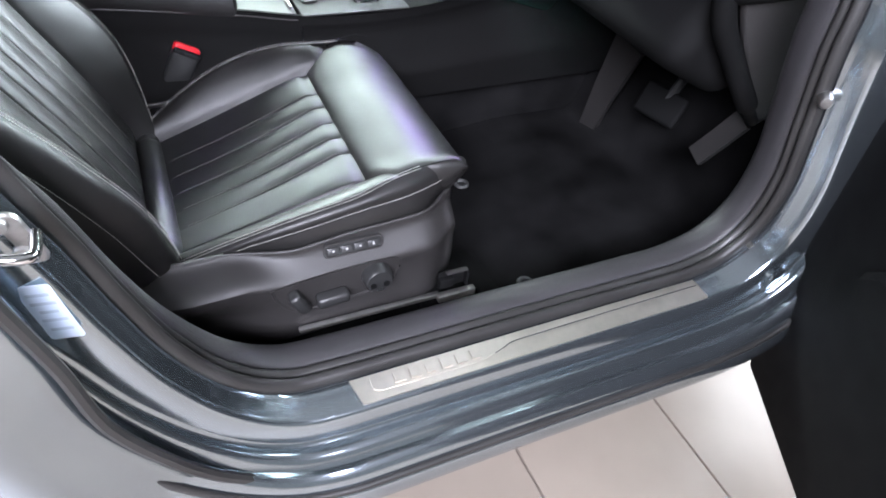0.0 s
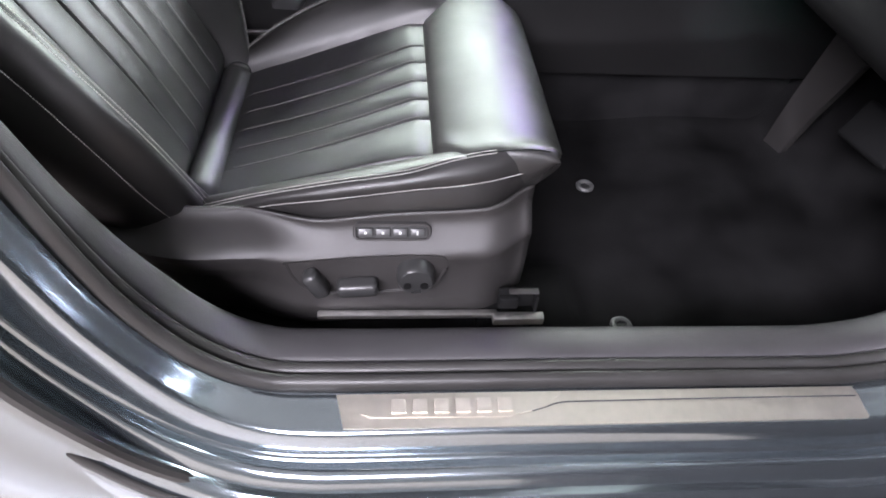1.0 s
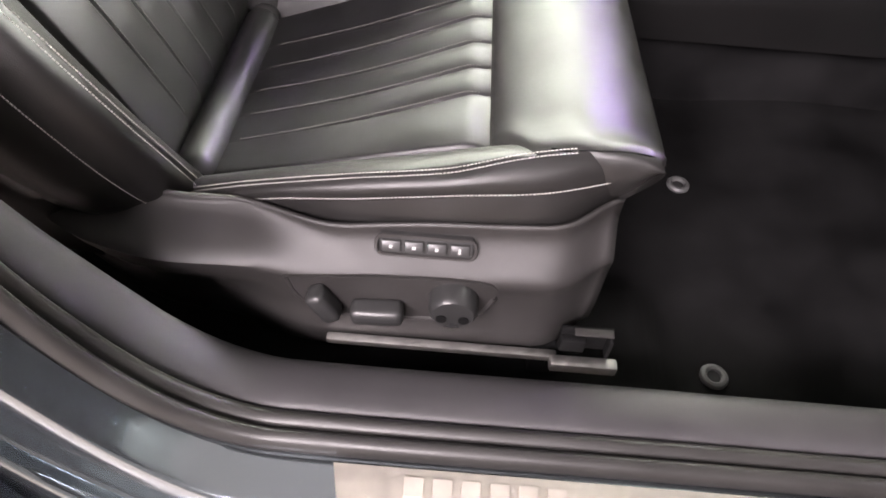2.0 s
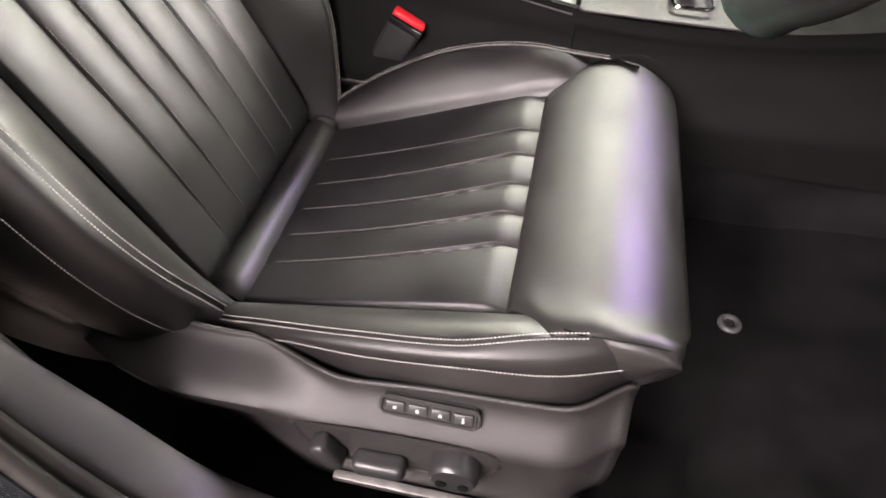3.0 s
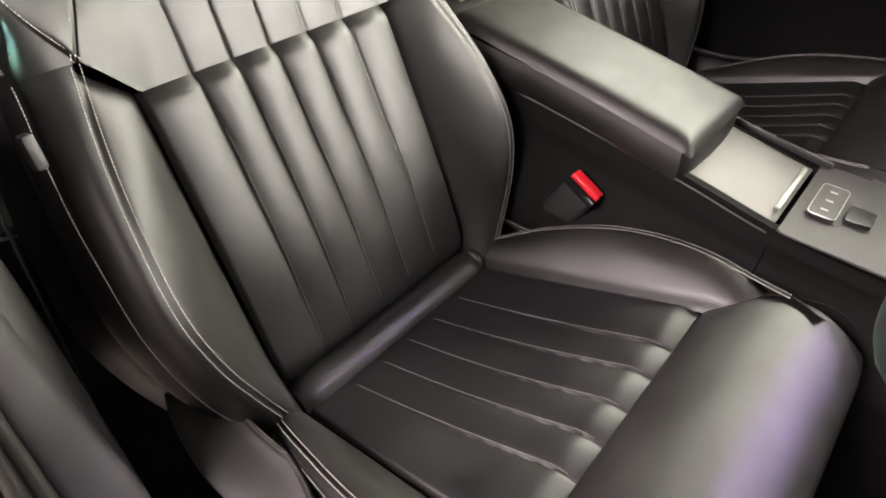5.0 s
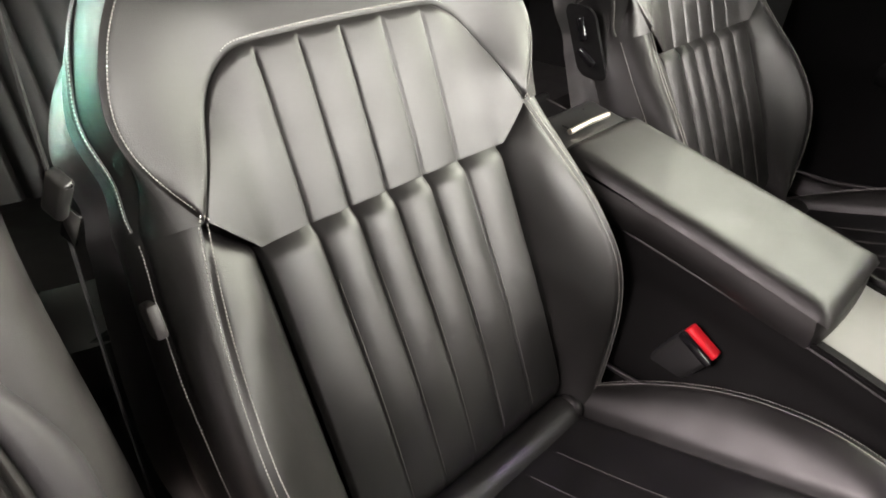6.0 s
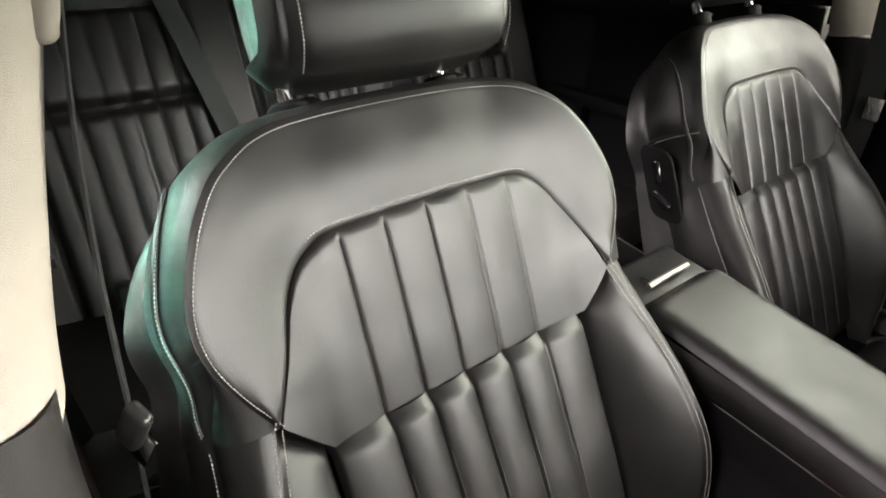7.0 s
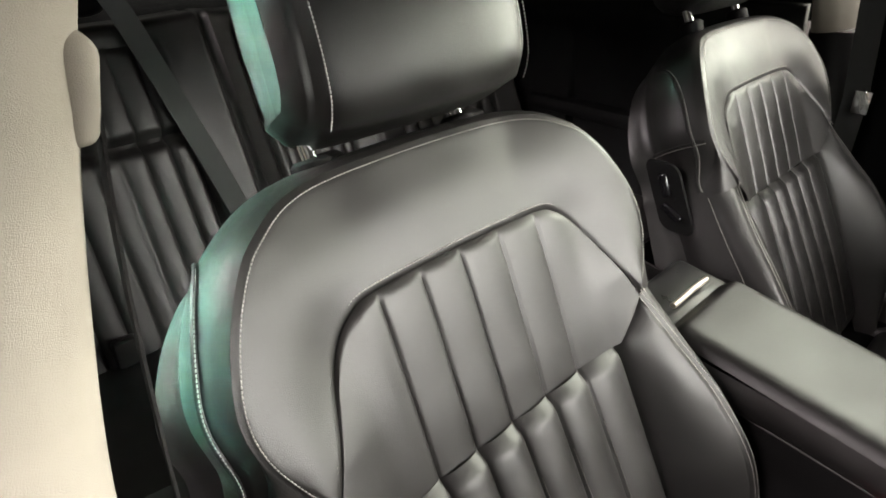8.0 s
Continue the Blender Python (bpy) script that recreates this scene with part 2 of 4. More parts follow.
SEAM_D = curve1([0.0, 0.08, 0.14, 0.20, 0.30, 0.40, 0.475], [0.022, 0.052, 0.070, 0.078, 0.066, 0.038, 0.019])
EDGE_W = curve1([0.0, 0.08, 0.20, 0.30, 0.40, 0.475, 0.52], [0.240, 0.280, 0.312, 0.309, 0.296, 0.284, 0.285])
EDGE_D = curve1([0.0, 0.08, 0.20, 0.30, 0.40, 0.475, 0.52], [-0.01, 0.01, 0.03, 0.022, 0.0, -0.015, -0.02])
CUSH_HW = curve1([-0.06, 0.0, 0.17, 0.34], [0.183, 0.186, 0.198, 0.211])
CUSH_W = curve1([-0.08, -0.02, 0.08, 0.20, 0.31, 0.40, 0.47], [0.203, 0.222, 0.248, 0.270, 0.275, 0.260, 0.248])
CUSH_D = curve1([-0.08, -0.02, 0.08, 0.20, 0.31, 0.40, 0.47], [0.014, 0.026, 0.050, 0.060, 0.045, 0.020, 0.002])
LOW_W = curve1([-0.08, 0.0, 0.10, 0.20, 0.31, 0.40, 0.475], [0.217, 0.238, 0.262, 0.282, 0.288, 0.282, 0.256])
LOW_D = curve1([-0.08, 0.0, 0.10, 0.20, 0.31, 0.40, 0.475], [-0.014, 0.004, 0.018, 0.018, 0.006, -0.014, -0.036])
PLEATS = (-0.118, -0.064, -0.008, 0.051, 0.113)
FOLDS_FRONT, FOLDS_REAR = (-0.109, -0.054, 0.002, 0.064, 0.119), (-0.122, -0.070, -0.018, 0.036, 0.094)


VX = 0.018


def pleat(w, lines, half, deep, groove):
    """Height of a padded pleat at w between the seam lines."""
    marks = [-half, *lines, half]
    for a, b in zip(marks, marks[1:]):
        if a <= w <= b:
            r = (w - a) / (b - a)
            return deep * (1 - abs(2 * r - 1) ** 2.3) - groove * math.exp(-(min(w - a, b - w) / 0.0019) ** 2)
    return 0.0


def seat(name, label, yc, controls, dx=0.0, slide=0.0, lift=0.0):
    root = thing(name, (0.05 + dx, yc, 0.33), label, "car seat", "front seats")
    bo, bu, bn = Vector((-0.11 + dx, yc, 0.48)), Vector((-math.sin(BA), 0, math.cos(BA))), Vector((math.cos(BA), 0, math.sin(BA)))
    co, cx, cn = Vector((-0.086 + dx + slide, yc, 0.496)), Vector((math.cos(CA), 0, math.sin(CA))), Vector((-math.sin(CA), 0, math.cos(CA)))
    ya = Vector((0, 1, 0))
    back = lambda w, h, d: bo + ya * w + bu * h + bn * d
    cush = lambda u, w, d: co + cx * u + ya * w + cn * d

    # lower middle panel of the backrest, pleated
    def mid_hw(h):
        return 0.187 - 0.006 * step(0.1, 0.0, h)

    def lumbar(w, h):
        return 0.010 * (1 - 0.4 * (w / 0.187) ** 2) * math.sin(math.pi * min(max(h / 0.43, 0), 1)) ** 1.5

    def low_mid(s, t):
        h = -0.05 + 0.477 * t
        hw = mid_hw(h)
        w = (2 * s - 1) * hw
        d = pleat(w * 0.187 / hw, PLEATS, 0.187, 0.0072, 0.0016) * (0.25 + 0.75 * step(0.05, 0.36, h))
        d += 0.003 * step(0.28, 0.40, h) - 0.009 * step(0.405, 0.428, h) ** 1.6
        d += lumbar(w, h)
        d -= 0.070 * step(0.075, -0.03, h) ** 1.5 + 0.006 * step(0.975, 1.0, abs(w / hw))
        return back(w, h, d)
    mesh("backrest_centre", *grid(low_mid, 200, 70), LEATHER, root, "black leather panel with upright pleats")

    # upper inset panel
    inner = spline([(w, h) for w, h in INSET[1:]] + [(-w, h) for w, h in INSET[1:-1]][::-1], 120)
    outer = spline(SHOULDER + [(-w, h) for w, h in SHOULDER[:-1]][::-1], 120)
    half_in = sorted((h, w) for w, h in inner[:61])

    def inset(s, t):
        w = (2 * s - 1) * 0.2365
        q = abs(w)
        lo = 0.427 + 0.048 * max(0.0, q - 0.187) / 0.05
        hi = float(np.interp(q, [p[1] for p in half_in[::-1]], [p[0] for p in half_in[::-1]]))
        h = lo + max(hi - lo, 0.0) * t
        e = min(hi - h, (0.2365 - q) * 1.5)
        d = 0.0028 * step(0.0, 0.006, e) - 0.0035 + 0.005 * step(0.48, 0.60, h)
        if q < 0.175:
            d += pleat(w, PLEATS, 0.175, 0.0024, 0.0018) * step(0.0, 0.012, e) * step(0.175, 0.135, q)
        d += 0.024 * step(0.12, 0.237, q) * step(0.61, 0.50, h) - 0.006 * (1 - step(-0.03, 0.075, h - lo)) * step(0.237, 0.17, q)
        return back(w, h, d)
    for pl in PLEATS:
        tagged(mesh("pleat_stitching", *stitches([back(pl + 0.0030, h, 0.0010 + 0.0022 * step(0.05, 0.36, h) + lumbar(pl, h) - 0.070 * step(0.075, -0.03, h) ** 1.5) for h in np.linspace(0.06, 0.36, 40)], bn, wide=0.0011, high=0.0008), DIMTHREAD, root, "fine grey pleat stitching"), kind="stuff")
    mesh("upper_back_panel", *grid(inset, 236, 50), LEATHER, root, "black leather inset panel with five stitched creases")

    # shoulder panel round the inset
    def edge_d(w, h):
        return 0.026 * step(0.12, 0.26, abs(w)) - 0.010 * step(0.60, 0.74, h)

    def shoulder(s, t):
        i = min(int(round(s * 120)), 120)
        a, b = inner[i], outer[i]
        w, h = a + (b - a) * t
        gap = np.linalg.norm(b - a)
        e_in, e_out = t * gap, (1 - t) * gap
        d_in = 0.002 + 0.024 * step(0.12, 0.237, abs(a[0])) * step(0.61, 0.50, a[1])
        d = d_in + (edge_d(*b) - d_in) * t + 0.003 * math.sin(math.pi * t) ** 2
        d -= 0.0026 * math.exp(-(e_in / 0.0022) ** 2) + 0.003 * math.exp(-(e_out / 0.005) ** 2)
        return back(w, h, d)
    mesh("shoulder_panel", *grid(shoulder, 120, 26), LEATHER, root, "smooth black leather shoulder panel")

    # rim of the backrest behind the stitched edge, and the side walls
    ledge = [(-EDGE_W(h), h, EDGE_D(h)) for h in np.linspace(0.0, 0.475, 40)]
    top = [(w, h, edge_d(w, h) - 0.003) for w, h in outer[::-1]]
    blend = []
    for w, h, d in top:
        q = step(0.56, 0.475, h)
        ww = math.copysign(max(abs(w), EDGE_W(min(h, 0.52)) * q + abs(w) * (1 - q)), w)
        blend.append((ww, h, d + (EDGE_D(0.475) - d) * q))

    def rim_fill(s, t):
        i = int(round(s * 120))
        (w0, h0, d0), (w1, h1, d1) = top[i], blend[i]
        swell = math.sin(math.pi * t) * 0.28 * math.hypot(w1 - w0, d1 - d0)
        return back(w0 + (w1 - w0) * t + math.copysign(swell * 0.7, w0), h0 + (h1 - h0) * t, d0 + (d1 - d0) * t + swell * 0.6)
    mesh("shoulder_edge", *grid(rim_fill, 120, 8), LEATHER, root)
    ring = ledge + blend + [(-w, h, d) for w, h, d in ledge[::-1]]
    n = len(ring)

    def wall(s, t):
        i = min(int(round(s * (n - 1))), n - 1)
        w, h, d = ring[i]
        r = math.hypot(w, max(h - 0.45, 0)) or 1
        over = max(h - 0.45, 0) / r
        side = abs(w) / r
        bulge = (0.010 + 0.008 * step(0.30, 0.64, h)) * max(0.0, math.sin(math.pi * min(t * (1.4 - 0.3 * step(0.30, 0.64, h)), 1.0))) ** (1.0 - 0.45 * step(0.42, 0.52, h)) + 0.004 * t
        back_d = -0.112 - 0.01 * step(0.0, 0.3, h)
        ins = 0.03 * t ** 3
        return back(w + math.copysign((bulge - ins) * side, w), h + (bulge * 0.8 - 0.01 * t - ins) * over, d + (back_d - d) * t)
    v, f = grid(wall, n - 1, 16)
    m = len(v) - n
    f.append(tuple(m + i for i in range(n)))
    mesh("backrest_side", v, f, LEATHER, root, "black leather side and back of the backrest")

    # side bolsters of the backrest
    for sg in (-1, 1):
        def bolster(s, t):
            h = -0.03 + 0.505 * t
            hh = max(h, 0.0)
            a = min(mid_hw(h) + max(h - 0.427, 0) * 1.05, 0.237)
            b = max(SEAM_W(hh), a + 0.0005)
            dd = SEAM_D(hh)
            w = a + (b - a) * s
            e = s * (b - a)
            d = dd * (s ** 1.5) + 0.018 * math.sin(math.pi * s) * step(0.475, 0.36, h) - 0.012 * math.exp(-(e / 0.007) ** 2) - 0.004 * math.exp(-((b - w) / 0.005) ** 2)
            d -= 0.012 * step(0.44, 0.475, h) * (1 - s)
            return back(sg * w, h, d)

        def roll(s, t):
            h = -0.03 + (0.505 + 0.085 * s) * t
            hh = max(h, 0.0)
            a, b, da, db = SEAM_W(hh), EDGE_W(hh), SEAM_D(hh), EDGE_D(hh)
            x = math.sin(s * math.pi / 2)
            z = 1 - math.cos(s * math.pi / 2)
            return back(sg * (a + (b - a) * x), h, da + (db - da) * z - 0.010 * step(0.475, 0.50, h) - 0.004 * math.exp(-((b - a) * s / 0.005) ** 2))
        mesh("backrest_bolster", *grid(bolster, 30, 56), LEATHER, root)
        mesh("bolster_edge", *grid(roll, 12, 56), LEATHER, root)
        hs = np.linspace(0.02, 0.47, 60)
        p1 = [back(sg * (SEAM_W(h) + 0.004), h, SEAM_D(h) + 0.0005) for h in hs]
        p2 = [back(sg * (SEAM_W(h) - 0.005), h, SEAM_D(h) + 0.0002) for h in hs]
        p3 = [back(sg * (EDGE_W(h) + 0.001 + 0.005 * step(0.22, 0.36, h)), h, EDGE_D(h) + 0.002 + 0.004 * step(0.22, 0.36, h)) for h in hs]
        nn = (bn + ya * sg * 0.4).normalized()
        for row, nr in ((p1, nn), (p2, nn), (p3, (bn + ya * sg).normalized())):
            tagged(mesh("bolster_stitching", *stitches(row, nr), THREAD, root, "pale thread stitching"), kind="stuff")
        # curved side seam, from the bolster edge up to the back
        def seam_at(i, t):
            k = int(i)
            at = lambda m: wall((m if sg < 0 else n - 1 - m) / (n - 1), t)
            return at(k).lerp(at(k + 1), i - k) + ya * sg * 0.002
        sp = [seam_at(float(i), t) for i, t in spline([(41.5, 0.05), (45, 0.13), (50, 0.18), (55, 0.20), (60, 0.215), (64, 0.25), (67.5, 0.32), (69.8, 0.42), (70.8, 0.56)], 90)]
        mesh("side_piping", *tube(sp, 0.0028, 6), LEATHER, root)
        tagged(mesh("side_stitching", *stitches([p + bn * 0.005 + ya * sg * 0.001 for p in sp], (ya * sg + bn * 0.4).normalized()), THREAD, root, "pale thread stitching"), kind="stuff")
    if not controls:
        # cross seam on the inner side of the backrest
        cross = [wall(53 / (n - 1), t) - ya * 0.0015 for t in np.linspace(0.06, 0.80, 30)]
        mesh("cross_seam", *tube(cross, 0.0022, 6), LEATHER, root)
        tagged(mesh("cross_stitching", *stitches([p - bu * 0.005 for p in cross], -ya), THREAD, root, "pale thread stitching"), kind="stuff")
    o1 = [back(w * 0.982, 0.5 + (h - 0.5) * 0.972, edge_d(w, h) + 0.001) for w, h in outer]
    i1 = [back(w * 1.03, 0.5 + (h - 0.5) * 1.05, 0.002 + 0.024 * step(0.12, 0.237, abs(w)) * step(0.61, 0.50, h)) for w, h in inner]
    tagged(mesh("shoulder_stitching", *stitches(o1, bn), THREAD, root, "pale thread stitching"), kind="stuff")
    tagged(mesh("inset_stitching", *stitches(i1, bn, wide=0.0015, high=0.0008), THREAD, root, "pale thread stitching"), kind="stuff")

    # headrest on two posts
    hr = Vector((-0.502 + dx, yc + 0.022, 1.140 + lift))
    hu = Vector((-math.sin(radians(18)), 0, math.cos(radians(18))))
    hf = Vector((math.cos(radians(18)), 0, math.sin(radians(18))))
    prof = [(0.070, 0.012), (0.084, 0.04), (0.088, 0.10), (0.080, 0.18), (0.052, 0.235), (0.0, 0.255), (-0.055, 0.23), (-0.078, 0.16), (-0.076, 0.06), (-0.062, 0.012), (0.0, -0.006)]
    loop = spline(prof + prof[:1], 48)[:-1]

    def headrest(lo, hi, nw):
        def f(s, t):
            d, h = loop[int(round(s * 48)) % 48]
            w = lo + (hi - lo) * t
            q = 1 - 0.5 * (abs(w) / 0.162) ** 7
            ww = w * (1 - 0.22 * step(0.03, -0.08, d) * step(0.10, 0.16, abs(w)))
            return hr + ya * ww + hu * (0.10 + (h - 0.10) * (0.40 + 0.60 * q)) + hf * (d * (0.40 + 0.60 * q) - 0.012 * (w / 0.16) ** 2 - 0.004 * math.exp(-((abs(w) - 0.140) / 0.005) ** 2))
        return grid(f, 48, nw, True)
    mesh("headrest", *headrest(-0.140, 0.140, 44), LEATHER, root)
    for sg in (-1, 1):
        v, f = headrest(sg * 0.140, sg * 0.162, 18)
        f.append(tuple(len(v) - 48 + i for i in range(48)))
        mesh("headrest_side", v, f, LEATHER, root)
        p = [hr + ya * sg * 0.134 + hu * (0.10 + (h - 0.10) * 0.985) + hf * (d * 0.99 - 0.0065) for d, h in loop[:22]]
        mesh("headrest_stitching", *stitches(p, hf), THREAD, root, "pale thread stitching")
        base = Vector((-0.493 + dx, yc + sg * 0.101 - 0.004, 1.125)) + bu * lift * 0.7
        mesh("headrest_post", *tube([base - bu * 0.02, base + bu * (0.10 + lift)], 0.0085, 14), CHROME, root, "chrome headrest post")
        mesh("post_collar", *merge(tube([base - bu * (0.014 + lift), base + bu * 0.003, base + bu * 0.007], [0.021, 0.021, 0.016], 20), rbox(base + bu * 0.003 + ya * 0.024, (0.020, 0.026, 0.008), 0.003)), DARK, root, "black plastic post collar")

    # cushion: pleated middle
    def folds(u):
        r = min(max(u / 0.335, 0), 1)
        return [a + (b - a) * r for a, b in zip(FOLDS_REAR, FOLDS_FRONT)]

    def centre(s, t):
        u = -0.005 + 0.342 * t
        hw = CUSH_HW(u)
        w = (2 * s - 1) * hw
        d = pleat(w, folds(u), hw, 0.0062, 0.0020)
        d = d * (0.18 + 0.82 * step(0.05, 0.31, u) - 0.42 * step(0.25, 0.335, u)) - 0.009 * step(0.306, 0.337, u) ** 1.5 - 0.006 * step(0.96, 1.0, abs(w / hw))
        d -= 0.008 * math.sin(math.pi * min(max(u / 0.33, 0), 1)) * (1 - (w / hw) ** 2)
        return cush(u, w, d)
    mesh("cushion_centre", *grid(centre, 200, 60), PERF, root, "perforated black leather pleated seat centre")

    for k, pl in enumerate(FOLDS_FRONT):
        tagged(mesh("pleat_stitching", *stitches([cush(u, folds(u)[k] + 0.0032, 0.0006 + 0.0018 * step(0.05, 0.31, u) - 0.011 * step(0.300, 0.337, u) ** 1.5 - 0.008 * math.sin(math.pi * u / 0.33) * (1 - (pl / 0.2) ** 2)) for u in np.linspace(0.015, 0.325, 44)], cn, wide=0.0013, high=0.0010), DIMTHREAD, root, "fine grey pleat stitching"), kind="stuff")

    def rear_roll(s, t):
        a = math.pi * (0.02 + 1.05 * s)
        w = (2 * t - 1) * 0.186
        k = 1 - 0.25 * step(0.92, 1.0, abs(2 * t - 1))
        return cush(-0.030 + 0.030 * math.cos(a) * k, w, -0.006 + 0.034 * math.sin(a) * k)
    mesh("cushion_rear_roll", *grid(rear_roll, 24, 40), LEATHER, root)

    # leather gusset at the roll's console end
    gs = 1 if yc < 1.05 else -1
    mesh("corner_gusset", *grid(lambda s, t: cush(-0.026, gs * 0.184, 0.006) + (cx * math.cos(2 * math.pi * s) * 0.024 + ya * math.sin(2 * math.pi * s) * 0.013) * math.sin(math.pi * t) + cn * 0.021 * math.cos(math.pi * t), 20, 12, True), LEATHER, root)

    # thigh support at the front
    fprof = spline([(0.333, -0.016), (0.341, -0.001), (0.360, 0.0065), (0.386, 0.0105), (0.417, 0.0112), (0.443, 0.0050), (0.466, -0.0085), (0.488, -0.028), (0.504, -0.048), (0.511, -0.065), (0.488, -0.083), (0.44, -0.088)], 44)

    # fuller, shorter section at the doorway corner
    nprof = spline([(0.333, -0.016), (0.341, -0.001), (0.360, 0.0100), (0.386, 0.0150), (0.417, 0.0150), (0.446, 0.0120), (0.470, 0.0070), (0.488, -0.0010), (0.501, -0.009), (0.506, -0.019), (0.494, -0.031), (0.462, -0.048)], 44)

    def front(s, t):
        r = 1.24 * (2 * s - 1)
        wrap, r = max(0.0, abs(r) - 1) / 0.24, max(-1.0, min(1.0, r))
        e = step(0.74, 0.99, -r * gs)
        (u0, d0), (u1, d1) = fprof[int(round(t * 44))], nprof[int(round(t * 44))]
        u, d = u0 + (u1 - u0) * e, d0 + (d1 - d0) * e
        q = step(0.435, 0.470, u)
        console = step(0.0, 0.3, r * gs)
        hw = 0.213 + (0.053 * console + 0.040 * (1 - console)) * step(0.345, 0.400, u) + 0.008 * (1 - console) * step(0.425, 0.465, u) - 0.03 * console * step(-0.055, -0.085, d)
        d -= 0.10 * console * (0.012 + 0.024 * q) * (max(0.0, abs(r) - 0.86) / 0.14) ** 2.6 * step(0.345, 0.385, u) * step(-0.075, -0.045, d)
        pull = 0.007 * console * abs(r) ** 9 * step(0.44, 0.52, u) + 0.004 * (1 - console) * step(0.95, 1.0, abs(r))
        round_off = 0.004 * (1 - console) * step(0.93, 1.0, abs(r)) + 0.006 * console * abs(r) ** 8 * (1 - q)
        foot = -0.026 - 0.024 * step(0.508, 0.462, u) if console < 0.5 else -0.088
        d2 = d - round_off
        return cush(u + 0.006 * step(0.40, 0.50, u) - pull, r * (hw + 0.006 * math.sin(math.pi * min(1, wrap)) * step(0.36, 0.40, u)), d2 + (min(d2, foot) - d2) * min(wrap, 1.0) if console < 0.5 else max(d2 - 0.055 * wrap, min(d2, foot)))
    mesh("thigh_support", *grid(front, 90, 44), LEATHER, root, "smooth black leather thigh support")
    mesh("front_valance", *grid(lambda s, t: (0.338 + dx - 0.05 * abs(2 * s - 1) ** 6 + 0.010 * math.sin(math.pi * t), yc + 0.285 * (2 * s - 1), 0.590 - 0.19 * t), 30, 10), PLASTIC, root)
    for sg in (-1, 1):
        low = 0.66 if sg * (1.05 - yc) < 0 else 1.0

        def seam_d(u):
            return CUSH_D(u) * (low + (1 - low) * step(0.30, 0.42, u))

        def cbol(s, t):
            u = -0.075 + 0.505 * t
            a, b = CUSH_HW(min(u, 0.34)) + 0.020 * step(0.34, 0.46, u), CUSH_W(u)
            b = max(b, a + 0.001)
            w = a + (b - a) * s
            d = seam_d(u) * s ** 1.2 + 0.012 * math.sin(math.pi * s) * step(0.46, 0.30, u) - 0.010 * math.exp(-(s * (b - a) / 0.006) ** 2) - 0.003 * math.exp(-((b - w) / 0.004) ** 2)
            base = -0.020 * step(0.36, 0.43, u)
            return cush(u, sg * w, d + base)

        def cside(s, t):
            u = -0.075 + 0.545 * t
            a, da = CUSH_W(u), seam_d(u)
            b, db = LOW_W(u), LOW_D(u)
            w = a + (b - a) * s + 0.006 * math.sin(math.pi * s) - 0.010 * step(0.435, 0.468, u) * (1 - s)
            d = da + (db - da) * s + 0.004 * math.sin(math.pi * s)
            return cush(u, sg * w, d - 0.003 * math.exp(-((1 - s) * 0.04 / 0.004) ** 2))

        def cskirt(s, t):
            u = -0.075 + 0.55 * t
            b, db = LOW_W(u), LOW_D(u)
            q = step(0.40, 0.475, u)
            deep = 0.074 - 0.022 * step(0.12, 0.36, u)
            return cush(u - 0.022 * s * q, sg * (b + 0.007 * math.sin(math.pi * s * 0.8) * (1 - q) - 0.004 * s * q), db - deep * s)
        mesh("cushion_bolster", *grid(cbol, 30, 60), LEATHER, root)
        mesh("cushion_side", *grid(cside, 12, 60), LEATHER, root)
        mesh("cushion_skirt", *grid(cskirt, 12, 60), LEATHER, root)
        # thin dark tubes draw the shadow lying in the leather's corner seams
        mesh("corner_groove_shade", *tube([cush(u, sg * w, d) for u, w, d in spline([(0.404, 0.246, 0.0135), (0.418, 0.2515, 0.0125), (0.430, 0.2555, 0.0085), (0.441, 0.2595, -0.002), (0.450, 0.2615, -0.015), (0.458, 0.2620, -0.027)], 18)], 0.0015, 6), DARK, root)
        mesh("corner_seam_shade", *tube([cush(u, sg * w, d) for u, w, d in spline([(0.430, 0.2545, 0.0125), (0.450, 0.2575, 0.0105), (0.474, 0.2590, 0.0055), (0.492, 0.2570, -0.004), (0.505, 0.2540, -0.014)], 16)], 0.0009, 6), DARK, root)
        us, ul = np.linspace(-0.07, 0.432, 68), np.linspace(-0.07, 0.466, 71)
        nn = (cn + ya * sg * 0.7).normalized()
        p1 = [cush(u, sg * (CUSH_W(u) + 0.003), seam_d(u) + 0.0005) for u in us]
        p2 = [cush(u, sg * (CUSH_W(u) - 0.004), seam_d(u)) for u in us]
        p3 = [cush(u, sg * (LOW_W(u) + 0.002), LOW_D(u) + 0.004) for u in ul]
        for row, nr in ((p1, nn), (p2, cn), (p3, (ya * sg + cn * 0.5).normalized())):
            tagged(mesh("cushion_stitching", *stitches(row, nr), THREAD, root, "pale thread stitching"), kind="stuff")
        # plastic side valance under the cushion
        topz = curve1([-0.28, -0.20, -0.11, 0.035, 0.165, 0.25, 0.297, 0.33, 0.357], [0.552, 0.546, 0.542, 0.550, 0.568, 0.574, 0.579, 0.586, 0.592])
        ridge = curve1([-0.28, -0.11, 0.035, 0.165, 0.27, 0.357], [0.546, 0.536, 0.545, 0.554, 0.564, 0.572])
        botz = curve1([-0.28, -0.20, -0.04, 0.15, 0.29, 0.330, 0.357], [0.460, 0.372, 0.362, 0.374, 0.386, 0.394, 0.416])

